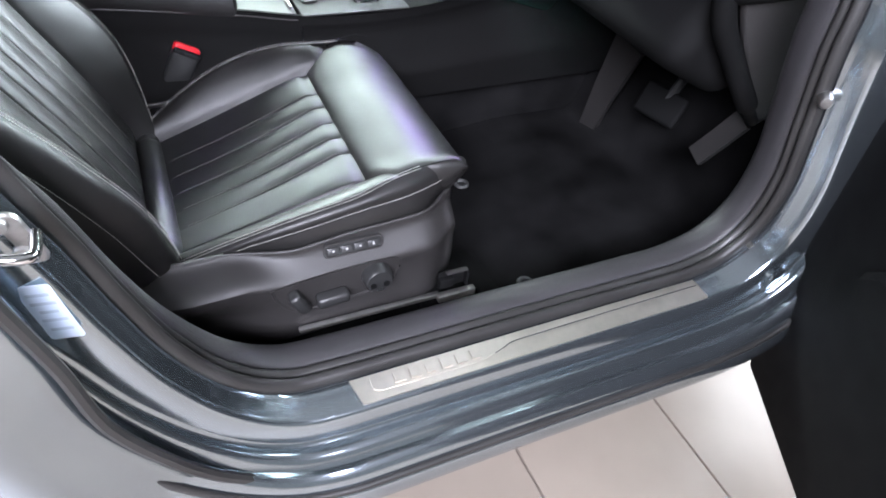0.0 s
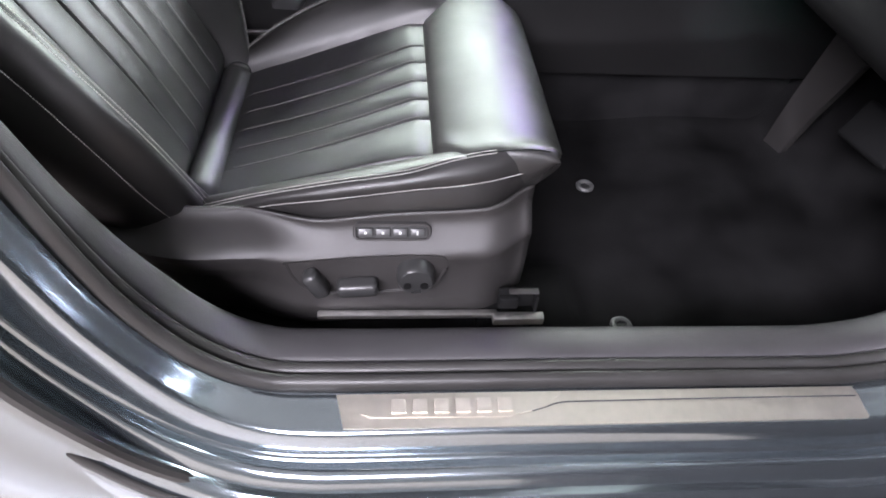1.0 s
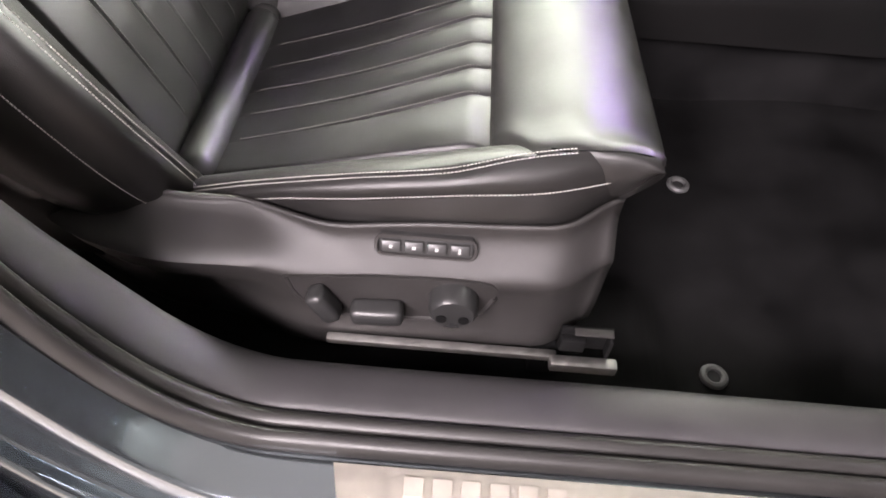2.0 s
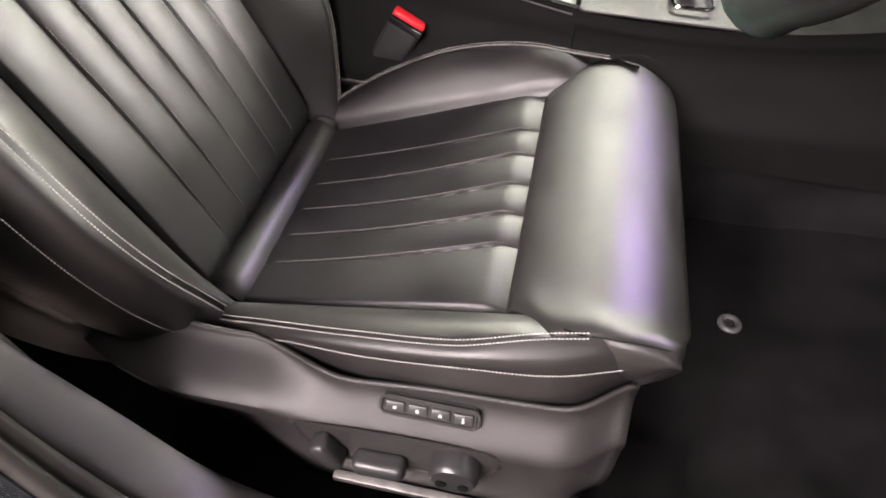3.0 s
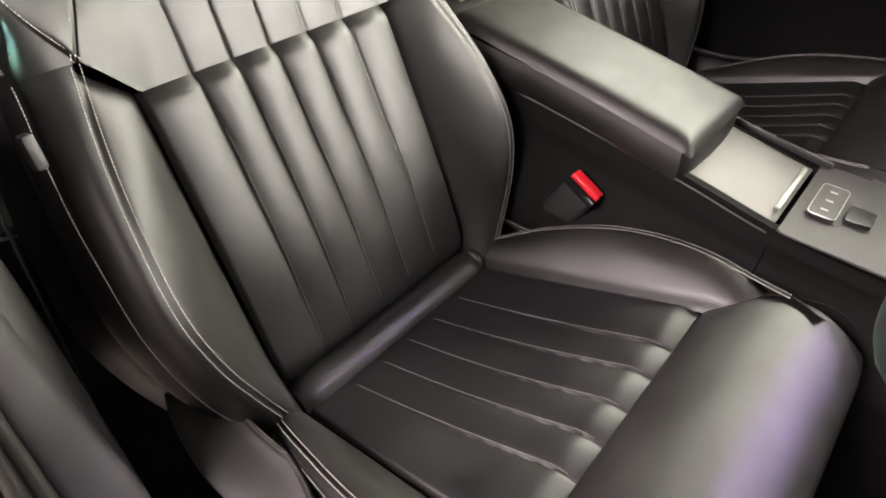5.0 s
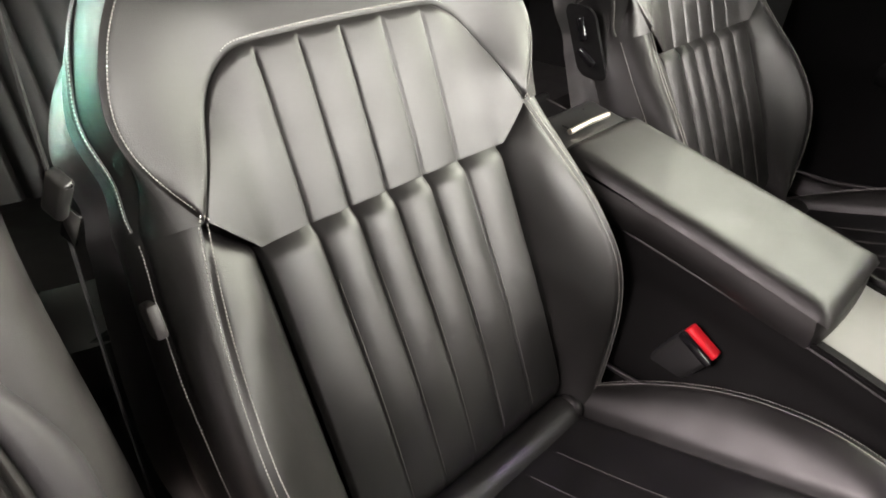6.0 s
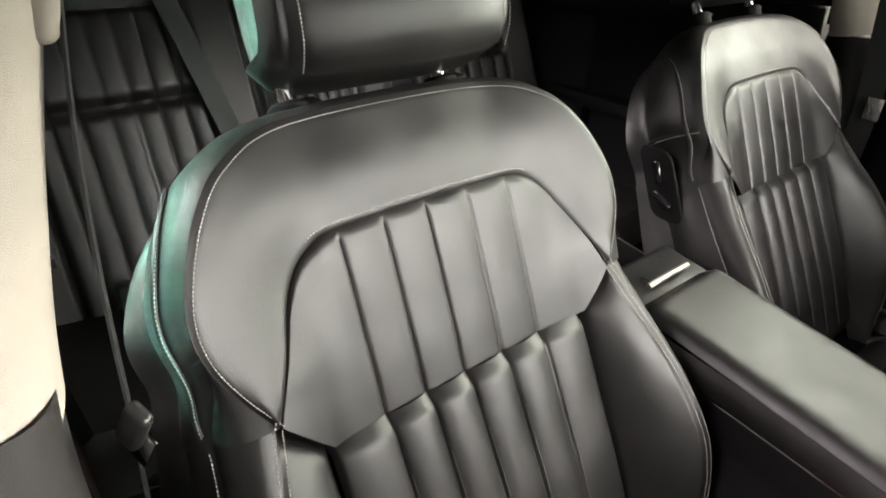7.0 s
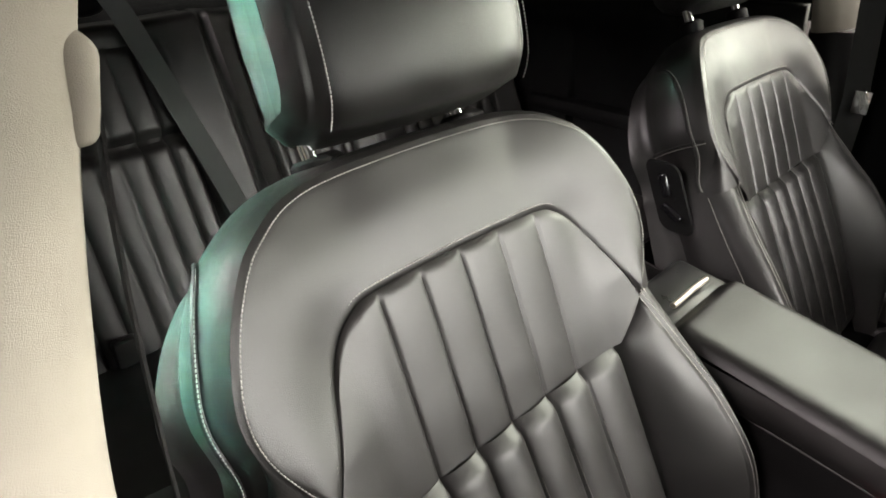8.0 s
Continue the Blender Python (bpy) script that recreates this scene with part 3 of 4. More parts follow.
        def valance(s, t):
            x = -0.28 + 0.637 * t
            zt, zb, zr = topz(x), botz(x), ridge(x)
            z = zt + (zb - zt) * s
            k = (zr - z) / (zr - zb)
            sr = 0.27 - 0.10 * step(0.06, -0.04, x)
            rear = step(0.08, -0.06, x)
            out = 0.298 - 0.038 * rear + (0.028 + 0.034 * rear) * step(0.0, sr, k) - 0.006 * step(0.7, 1.0, k) - 0.034 * step(0.27, 0.357, x) ** 2 - 0.024 * step(-0.10, -0.28, x)
            out += 0.003 * math.exp(-((k - sr) / 0.06) ** 2)
            hem = 0.29 - 0.25 * step(-0.16, -0.28, x)
            out -= 0.040 * step(0.04, -0.12, x) * step(hem - 0.06, hem + 0.34, k)
            return (x + dx + VX, yc + sg * out, z)
        v, f = grid(valance, 36, 60)
        val = mesh("side_valance", v, f, PLASTIC, root, "grained black plastic seat valance")
        sol = val.modifiers.new("thickness", "SOLIDIFY")
        sol.thickness, sol.offset = 0.004, 0
        mesh("seat_rail", *rbox((0.350 + dx + VX, yc + sg * 0.345, 0.398), (0.078, 0.015, 0.016), 0.003), ZINC, root, "zinc-plated steel seat rail")
        mesh("rail_bracket", *merge(rbox((0.350 + dx + VX, yc + sg * 0.322, 0.421), (0.060, 0.005, 0.038), 0.001), rbox((0.376 + dx + VX, yc + sg * 0.330, 0.420), (0.004, 0.016, 0.034), 0.001), rbox((0.335 + dx + VX, yc + sg * 0.328, 0.418), (0.030, 0.014, 0.022), 0.003)), DARK, root, "dark steel rail bracket")
        mesh("bracket_flange", *rbox((0.356 + dx + VX, yc + sg * 0.328, 0.440), (0.044, 0.010, 0.003), 0.001), GREYTRIM, root)
        mesh("rail_bar", *rbox((0.185 + dx + VX, yc + sg * 0.334, 0.396), (0.27, 0.012, 0.010), 0.003), ZINC, root, "thin steel rail bar")
        for fx in (0.34, -0.15):
            mesh("rail_foot", *rbox((fx - 0.01 + dx, yc + sg * 0.318, 0.352), (0.04, 0.02, 0.08), 0.003), DARK, root)
    mesh("seat_pan", *merge(rbox((0.07 + dx, yc, 0.43), (0.44, 0.56, 0.10), 0.02), rbox((0.07 + dx, yc, 0.37), (0.40, 0.40, 0.06), 0.01)), DARK, root)

    if controls:
        yo = yc - 0.328
        # memory key strip
        strip = lambda a, b, c: Vector((0.160 + VX + a, yc - 0.3045 + 0.42 * b - c, 0.546 + b))
        holder = mesh("memory_keys", *prism(rounded(0.099, 0.018, 0.005), 0.007, strip, 0.002), SMOOTH, root, "strip of four memory keys")
        bez = rounded(0.102, 0.020, 0.007)
        mesh("key_bezel", *tube([strip(a, b, 0.008) for a, b in bez + bez[:1]], 0.0020, 6), PLASTIC, holder)
        for i in range(4):
            cx0 = -0.036 + 0.0235 * i
            mesh("key", *prism([(cx0 + a, b) for a, b in rounded(0.021, 0.011, 0.002)], 0.010, strip, 0.001), SMOOTH, holder)
            mesh("key_mark", *prism([(cx0 + a * (1.0 if i < 3 else 0.7), b * (1.0 if i < 3 else 1.8)) for a, b in rounded(0.0036, 0.0032, 0.0008)], 0.0107, strip), LIGHTINK, holder)
        # recessed switch panel with raised lip
        pan = [(0.014, 0.510), (0.120, 0.522), (0.226, 0.524), (0.236, 0.500), (0.222, 0.468), (0.190, 0.455), (0.080, 0.447), (0.045, 0.453), (0.022, 0.480)]
        pl = spline(pan + pan[:1], 60)[:-1]
        mesh("switch_panel", *prism([tuple(p) for p in pl], 0.003, lambda a, b, c: Vector((a + VX, yo - 0.001 - c + 0.03 * (0.5 - b), b - 0.006))), PLASTIC, root, "grained black switch panel")
        lip = spline(pan[3:] + pan[:1], 60)
        mesh("panel_lip", *tube([(a + VX, yo - 0.002 + 0.03 * (0.5 - b), b - 0.006) for a, b in lip], 0.004, 8), PLASTIC, root)
        mesh("recline_switch", *rbox((0.055 + VX, yo - 0.014, 0.475), (0.022, 0.026, 0.046), 0.007, Euler((0, radians(-28), 0)).to_matrix().to_4x4(), 3), SMOOTH, root, "glossy black backrest switch")
        mesh("slide_switch", *rbox((0.112 + VX, yo - 0.014, 0.467), (0.058, 0.026, 0.024), 0.008, Euler((0, radians(-4), 0)).to_matrix().to_4x4(), 3), SMOOTH, root, "glossy black slide switch")
        kc = Vector((0.193 + VX, yo - 0.002, 0.489))
        knob = mesh("lumbar_knob", *tube([kc, kc - ya * 0.020, kc - ya * 0.025], [0.027, 0.026, 0.022], 28), SMOOTH, root, "round black lumbar knob")
        for a in (205, 335):
            mesh("knob_notch", *tube([kc + Vector((math.cos(radians(a)), 0, math.sin(radians(a)))) * 0.013 - ya * 0.0245, kc + Vector((math.cos(radians(a)), 0, math.sin(radians(a)))) * 0.013 - ya * 0.0268], 0.0058, 12), DARK, knob)
    return root


driver = seat("car_seat", "black leather driver seat with pale stitching and pleats", 0.605, True)
passenger = seat("car_seat", "black leather front passenger seat with pale stitching", 1.51, False, -0.058, 0.06, 0.020)
mesh("belt_guide", *rbox((-0.262, 0.290, 0.864), (0.022, 0.012, 0.034), 0.004, Euler((0, radians(-20), 0)).to_matrix().to_4x4(), 2), PLASTIC, driver, "small grey plastic tab on the backrest edge")
# back adjuster levers on the passenger seat's inner side
mesh("lever_panel", *prism([(a - 0.42 * b, b) for a, b in rounded(0.062, 0.125, 0.018)], 0.005, lambda a, b, c: Vector((-0.448 + a, 1.203 + 0.10 * a - c, 0.884 + b)), 0.002), DARK, passenger, "black plastic panel with two backrest levers")
for zz, an in ((0.907, -22), (0.860, -60)):
    mesh("lever", *rbox((-0.448 - (zz - 0.884) * 0.42, 1.195, zz), (0.015, 0.014, 0.044), 0.005, Euler((0, radians(an), 0)).to_matrix().to_4x4(), 3), GLOSS, passenger, "glossy black backrest lever")


# ---- car body ----
car = thing("car", (0.3, 1.05, 0.2), "dark metallic grey-blue car body shell with open driver doorway", "car body")
# the doorway's seal line, from the sill up both pillars and over the roof
DOORWAY = [(0.40, 0.165, 0.398), (0.70, 0.165, 0.396), (0.80, 0.163, 0.402), (0.88, 0.160, 0.432), (0.928, 0.156, 0.50), (0.936, 0.152, 0.60),
           (0.920, 0.155, 0.72), (0.905, 0.160, 0.84), (0.910, 0.175, 0.96), (0.86, 0.215, 1.10), (0.62, 0.30, 1.34), (0.36, 0.35, 1.49),
           (0.05, 0.36, 1.535), (-0.22, 0.355, 1.52), (-0.315, 0.235, 1.42), (-0.318, 0.195, 1.28), (-0.298, 0.182, 1.12), (-0.265, 0.178, 0.96), (-0.228, 0.178, 0.84),
           (-0.195, 0.182, 0.74), (-0.165, 0.178, 0.645), (-0.125, 0.173, 0.545), (-0.065, 0.168, 0.457), (0.01, 0.165, 0.408), (0.10, 0.165, 0.398), (0.40, 0.165, 0.398)]
LINE = spline([(x, y - 0.034, z + 0.043) for x, y, z in DOORWAY], 220)
MIDX, MIDZ = 0.32, 0.95


def frame_sheet(profile, wide):
    """Sweeps (across, away) profile points along the doorway; wide(x, z) stretches them."""
    def f(s, t):
        i = int(round(s * 220)) % 220
        p = LINE[i]
        tan = LINE[(i + 1) % 220] - LINE[(i - 1) % 220]
        nx, nz = tan[2], -tan[0]
        ln = math.hypot(nx, nz) or 1
        nx, nz = nx / ln, nz / ln
        if nx * (p[0] - MIDX) + nz * (p[2] - MIDZ) < 0:
            nx, nz = -nx, -nz
        b, a = profile[int(round(t * (len(profile) - 1)))]
        ka, kb = wide(p[0], p[2])
        return (p[0] + nx * a * ka, p[1] + b * kb, p[2] + nz * a * ka)
    return grid(f, 220, len(profile) - 1, True)


def stretch(x, z):
    up = step(0.42, 0.85, z)
    rear = step(0.2, -0.1, x)
    ka = 1 + up * (0.35 * rear + 0.25 * (1 - rear))
    return ka, 1 - 0.72 * step(0.9, 1.4, z) - 0.05 * up - 0.22 * step(0.10, -0.12, x) * (1 - step(0.9, 1.4, z))


def tight(x, z):
    rear = step(0.1, -0.15, x)
    return 1.0, 1 - 0.4 * step(0.9, 1.4, z) * (1 - rear) - 0.40 * rear * step(0.5, 0.8, z) - 0.52 * rear * step(0.80, 0.98, z)


# painted sill and pillar faces with their stepped channels
SILL = [(0.004, 0.0), (-0.005, 0.010), (-0.026, 0.001), (-0.034, 0.003), (-0.062, 0.0095), (-0.074, 0.014), (-0.080, 0.030), (-0.085, 0.050), (-0.090, 0.054), (-0.096, 0.053), (-0.104, 0.051), (-0.112, 0.056),
        (-0.119, 0.068), (-0.123, 0.073), (-0.128, 0.072), (-0.133, 0.072), (-0.141, 0.080), (-0.147, 0.092), (-0.149, 0.100), (-0.152, 0.101), (-0.156, 0.102), (-0.160, 0.112), (-0.162, 0.130), (-0.158, 0.143), (-0.14, 0.152), (-0.06, 0.165), (0.06, 0.17)]
dense = [tuple(p) for p in spline(SILL, 90)]
mesh("door_frame", *frame_sheet(dense, stretch), PAINT, car, "glossy dark metallic sill and pillar paint")
mesh("sill_rubber", *frame_sheet([tuple(p) for p in spline([(-0.146, 0.096), (-0.152, 0.094), (-0.157, 0.098), (-0.156, 0.106), (-0.150, 0.107)], 10)], stretch), RUBBER, car, "thin black rubber sill strip")
# inner plastic trim and the two-ribbed door seal
mesh("doorway_seal", *frame_sheet([tuple(p) for p in spline([(-0.014, 0.014), (-0.020, 0.002), (-0.016, -0.010), (-0.006, -0.014), (0.000, -0.006), (0.004, -0.010), (0.012, -0.013), (0.019, -0.006), (0.020, 0.006)], 40)], tight), RUBBER, car, "ribbed black rubber doorway seal")
mesh("entry_trim", *frame_sheet([tuple(p) for p in spline([(0.018, 0.004), (0.022, -0.006), (0.040, -0.010), (0.065, -0.006), (0.082, 0.004), (0.088, 0.022), (0.090, 0.060), (0.09, 0.10)], 40)], tight), SILLTRIM, car, "grained black plastic entry trim")

# cabin floor and tunnel carpet
def cabin_floor(s, t):
    x, y = -1.15 + 2.35 * s, 0.245 + 1.62 * t
    z = 0.315 + 0.012 * math.sin(7 * x + 3 * y) * 0.3 + 0.02 * step(0.55, 0.85, x) * step(0.25, 0.6, y)
    z += 0.40 * step(1.02, 1.22, x) + 0.032 * step(0.51, 0.465, x) * step(0.47, 0.41, y)
    return (x, y, z)
mesh("floor_carpet", *grid(cabin_floor, 90, 60), CARPET, car, "dark felt cabin floor carpet")
mesh("bulkhead", *rbox((1.24, 1.05, 0.72), (0.06, 1.75, 0.9), 0.01), DARK, car)
mesh("floor_pan", *rbox((-0.2, 1.05, 0.235), (3.2, 1.72, 0.05), 0.01), DARK, car)

# driver-side B pillar: pale upper cover, dark lower cover
def pillar(z0, z1, ys, x0, x1, bend, slant=0.0):
    def f(s, t):
        a = math.pi * s
        z = z0 + (z1 - z0) * t - slant * (1 - math.sin(a)) * (1 - t)
        xm, xr = (x0(z) + x1(z)) / 2, (x0(z) - x1(z)) / 2
        return (xm + xr * math.cos(a), ys(z) - bend * (1 - math.sin(a) ** 0.7), z)
    return grid(f, 24, 24)
py = curve1([0.3, 0.7, 1.03, 1.17, 1.24, 1.34, 1.5], [0.240, 0.237, 0.231, 0.258, 0.275, 0.302, 0.350])
px0 = curve1([0.3, 0.6, 0.84, 0.96, 1.12, 1.28, 1.5], [-0.06, -0.15, -0.222, -0.258, -0.290, -0.312, -0.31])
px1 = lambda z: px0(z) - 0.15
mesh("pillar_cover_upper", *pillar(1.02, 1.5, py, px0, px1, 0.095, 0.075), BEIGE, car, "pale beige upper pillar cover")
mesh("pillar_cover_lower", *pillar(0.30, 1.034, lambda z: py(z) - 0.003, px0, lambda z: px0(z) - 0.17, 0.055), GREYTRIM, car, "dark grey lower pillar cover")

# roof, pillars and far side
def roof(s, t):
    x, y = -1.7 + 2.35 * s, 0.34 + 1.42 * t
    return (x, y, 1.53 + 0.06 * math.sin(math.pi * t) - 0.10 * ((x + 0.4) / 1.2) ** 2)
v, f = grid(roof, 24, 16)
# unseen lining, coloured dark so that it reflects little onto the headrests
rf = mesh("roof", v, f, GREYTRIM, car, "unseen headlining under the roof, kept dark to dim the headrests")
sol = rf.modifiers.new("thickness", "SOLIDIFY")
sol.thickness, sol.offset = 0.03, 1
mesh("roof_skin", *grid(lambda s, t: (-1.74 + 2.43 * s, 0.30 + 1.50 * t, 1.568 + 0.06 * math.sin(math.pi * t) - 0.10 * ((-1.74 + 2.43 * s + 0.4) / 1.2) ** 2), 24, 16), PAINT, car, "glossy dark metallic roof paint")
for sy in (1, -1):
    yy = 1.05 + sy * 0.72
    mesh("windscreen_pillar", *tube([(0.62, yy, 1.46), (0.95, yy + 0.06 * sy, 1.22), (1.30, yy + 0.10 * sy, 1.0)], 0.035, 10), DARK, car)
    mesh("rear_pillar", *tube([(-1.62, yy, 1.42), (-1.95, yy + 0.04 * sy, 1.12)], 0.06, 10), DARK, car)
mesh("far_sill_trim", *rbox((-0.2, 1.88, 0.34), (2.8, 0.08, 0.14), 0.02), PLASTIC, car)
mesh("far_centre_pillar", *tube([(-0.43, 1.905, 0.32), (-0.43, 1.915, 1.08)], 0.075, 14, 0.5), DARK, car)
mesh("far_pillar_cover", *tube([(-0.43, 1.905, 1.09), (-0.45, 1.88, 1.25), (-0.47, 1.80, 1.5)], 0.07, 14, 0.5), BEIGE, car, "pale beige upper pillar cover")
for yq in (0.21, 1.89):
    mesh("rear_quarter_trim", *rbox((-1.575, yq, 0.92), (0.91, 0.06, 1.05), 0.02), DARK, car)
mesh("parcel_shelf", *rbox((-1.78, 1.05, 1.10), (0.50, 1.5, 0.03), 0.01), DARK, car)
mesh("rear_bulkhead", *rbox((-1.80, 1.05, 0.70), (0.05, 1.7, 0.80), 0.01), DARK, car)
mesh("outer_wheel_arch", *rbox((-1.35, 0.24, 0.70), (0.5, 0.10, 0.6), 0.03), DARK, car)
mesh("seat_latch", *rbox((-1.137, 0.318, 0.70), (0.018, 0.062, 0.022), 0.004), ZINC, car, "small bright rear seat latch")
# front wing stub behind the open door with hinge hardware
mesh("hinge_pillar", *merge(rbox((1.02, 0.115, 0.62), (0.15, 0.15, 0.78), 0.03)), PAINT, car, "glossy dark metallic hinge pillar")
mesh("front_wing", *grid(lambda s, t: (1.06 + 1.0 * s, 0.02 - 0.03 * math.sin(math.pi * t), 0.22 + 0.78 * t), 16, 12), PAINT, car)
mesh("hinge_bolt", *tube([(0.915, 0.112, 0.819), (0.897, 0.092, 0.819), (0.894, 0.088, 0.819)], [0.012, 0.012, 0.008], 24), ZINC, car, "bright hinge bolt")
mesh("door_hinge", *rbox((0.945, 0.055, 0.455), (0.06, 0.05, 0.055), 0.008), PAINT, car)
for bx, bz in ((0.905, 0.47), (0.915, 0.50)):
    mesh("frame_bolt", *tube([(bx, 0.105, bz), (bx - 0.004, 0.094, bz + 0.002)], [0.009, 0.007], 10), ZINC, car, "small bright bolt")

# scuff plate on the sill
scuff = thing("scuff_plate", (0.46, 0.08, 0.435), "brushed steel sill scuff plate with six raised bars", "scuff plate")
def scuff_at(a, b, c):
    """a along the sill, b across (0 outer edge to 1 inner), c proud."""
    return Vector((a, 0.060 + 0.043 * b, 0.4315 + 0.0090 * b + c))
outline = [(0.118, 0.02), (0.130, 0.0), (0.80, 0.0), (0.806, 0.1), (0.800, 1.0), (0.108, 1.0)]
mesh("plate", *prism([p for p in outline], 0.003, scuff_at, 0.0), STEEL, scuff)
mesh("engraved_line", *tube([scuff_at(a, b, 0.003) for a, b in spline([(0.355, 0.42), (0.372, 0.52), (0.395, 0.66), (0.44, 0.68), (0.60, 0.70), (0.795, 0.70)], 40)], 0.0010, 5), ENGRAVED, scuff)
mesh("raised_field", *prism([(0.140, 0.97), (0.140, 0.42), (0.150, 0.30), (0.325, 0.26), (0.355, 0.42), (0.372, 0.52), (0.40, 0.97)], 0.0038, scuff_at, 0.0), STEEL, scuff)
for i in range(6):
    mesh("raised_bar", *prism([(0.186 + 0.0270 * i + a, 0.60 + b) for a, b in rounded(0.018, 0.40, 0.006)], 0.0066, scuff_at, 0.0012), STEEL, scuff)

# striker, label and sill hole
striker = thing("door_striker", (-0.225, 0.10, 0.838), "bright steel door latch striker on the pillar", "door striker")
mesh("striker_plate", *prism(rounded(0.038, 0.066, 0.010), 0.006, lambda a, b, c: Vector((-0.228 + a - 0.25 * b, 0.101 - c, 0.838 + b)), 0.002), ZINC, striker)
mesh("striker_loop", *tube([tuple(p) for p in spline([(-0.243, 0.098, 0.850), (-0.243, 0.068, 0.850), (-0.237, 0.058, 0.849), (-0.213, 0.058, 0.844), (-0.207, 0.068, 0.842), (-0.207, 0.098, 0.842)], 24)], 0.006, 10), CHROME, striker)
for zz in (0.822, 0.860):
    mesh("striker_bolt", *tube([(-0.228 - 0.25 * (zz - 0.838), 0.096, zz), (-0.228 - 0.25 * (zz - 0.838), 0.090, zz)], [0.010, 0.008], 12), ZINC, striker)
label_at = lambda a, b, c: Vector((-0.222 + a - 0.20 * b, 0.0845 + 0.10 * b - 0.16 * a - c, 0.745 + b))
tag = thing("pillar_label", (-0.222, 0.083, 0.71), "pale blue paper information label on the pillar", "label")
mesh("paper", *prism(rounded(0.034, 0.078, 0.004), 0.0015, label_at), PAPER, tag)
for i, (bw, bb) in enumerate(((0.022, 0.026), (0.025, 0.014), (0.018, 0.002), (0.025, -0.010), (0.022, -0.024))):
    mesh("print_bar", *prism([(a, bb + b) for a, b in rounded(bw, 0.004, 0.001)], 0.002, label_at), INK, tag)

# rear door, closed
rdoor = thing("rear_door", (-0.8, 0.0, 0.25), "closed dark metallic rear door with window", "car door")
rear_edge = curve1([0.235, 0.33, 0.37, 0.43, 0.53, 0.60, 0.73, 0.82, 0.96], [-0.02, -0.02, -0.04, -0.105, -0.172, -0.204, -0.226, -0.246, -0.285])
def rear_skin(s, t):
    z = 0.235 + 0.72 * t
    x0 = rear_edge(z)
    return (x0 + (-1.35 - x0) * s, 0.022 - 0.045 * math.sin(math.pi * min(t * 0.9 + 0.05, 1)) ** 0.8 * step(0.0, 0.10, s) + 0.04 * t ** 3, z)
v, f = grid(rear_skin, 40, 24)
sk = mesh("outer_skin", v, f, PAINT, rdoor, "glossy dark metallic door skin")
sol = sk.modifiers.new("thickness", "SOLIDIFY")
sol.thickness, sol.offset = 0.02, 1
mesh("door_edge_seal", *tube([(rear_edge(z) + 0.004, 0.020, z) for z in np.linspace(0.395, 0.95, 40)], 0.0085, 8), RUBBER, rdoor, "black rubber door edge")
mesh("inner_card", *rbox((-0.85, 0.165, 0.66), (0.9, 0.05, 0.62), 0.02), DARK, rdoor)
gl = mesh("window_pane", *grid(lambda s, t: (-0.42 - 0.95 * s, 0.12 + 0.19 * t, 0.98 + 0.48 * t), 2, 2), GLASS, rdoor)
gl.visible_shadow = False

# open driver door: inner card seen from the cabin side
fdoor = thing("front_door", (0.99, 0.04, 0.22), "open driver door with black inner card", "car door")
th = radians(62)
dv, dn = Vector((-math.cos(th), -math.sin(th), 0)), Vector((-math.sin(th), math.cos(th), 0))
door_at = lambda a, b, c: Vector((0.995, 0.045, 0.0)) + dv * a + dn * c + Vector((0, 0, b))
shape = [tuple(p) for p in spline([(0.0, 0.30), (0.02, 0.225), (0.12, 0.215), (0.70, 0.215), (0.98, 0.23), (1.05, 0.32), (1.10, 0.62), (1.10, 0.98), (0.6, 1.0), (0.05, 1.0), (-0.01, 0.7), (0.0, 0.30)], 70)[:-1]]
mesh("card", *prism(shape, 0.075, lambda a, b, c: door_at(a, b, c - 0.065), 0.02), DARK, fdoor, "soft black inner door card")
mesh("outer_skin", *prism([(a * 1.01, b) for a, b in shape], 0.03, lambda a, b, c: door_at(a, b, c - 0.10), 0.0), PAINT, fdoor, "glossy dark metallic door skin")
mesh("door_pocket", *prism([tuple(p) for p in spline([(0.62, 0.26), (0.92, 0.26), (0.98, 0.32), (0.97, 0.45), (0.66, 0.42), (0.59, 0.33), (0.62, 0.26)], 40)[:-1]], 0.05, lambda a, b, c: door_at(a, b, c + 0.0), 0.015), PLASTIC, fdoor, "grained black door pocket")
mesh("armrest", *prism([tuple(p) for p in spline([(0.25, 0.62), (0.9, 0.66), (0.95, 0.72), (0.85, 0.75), (0.3, 0.70), (0.22, 0.66), (0.25, 0.62)], 30)[:-1]], 0.07, lambda a, b, c: door_at(a, b, c + 0.0), 0.02), DARK, fdoor)
mesh("seal", *tube([door_at(a * 0.985 + 0.005, b * 0.985 + 0.01, -0.01) for a, b in shape + shape[:1]], 0.010, 8), RUBBER, fdoor, "black rubber door seal")
gl = mesh("window_pane", *grid(lambda s, t: door_at(0.12 + 0.95 * s - 0.35 * t * (1 - s), 1.0 + 0.40 * t, -0.05 + 0.10 * t), 2, 2), GLASS, fdoor)
gl.visible_shadow = False

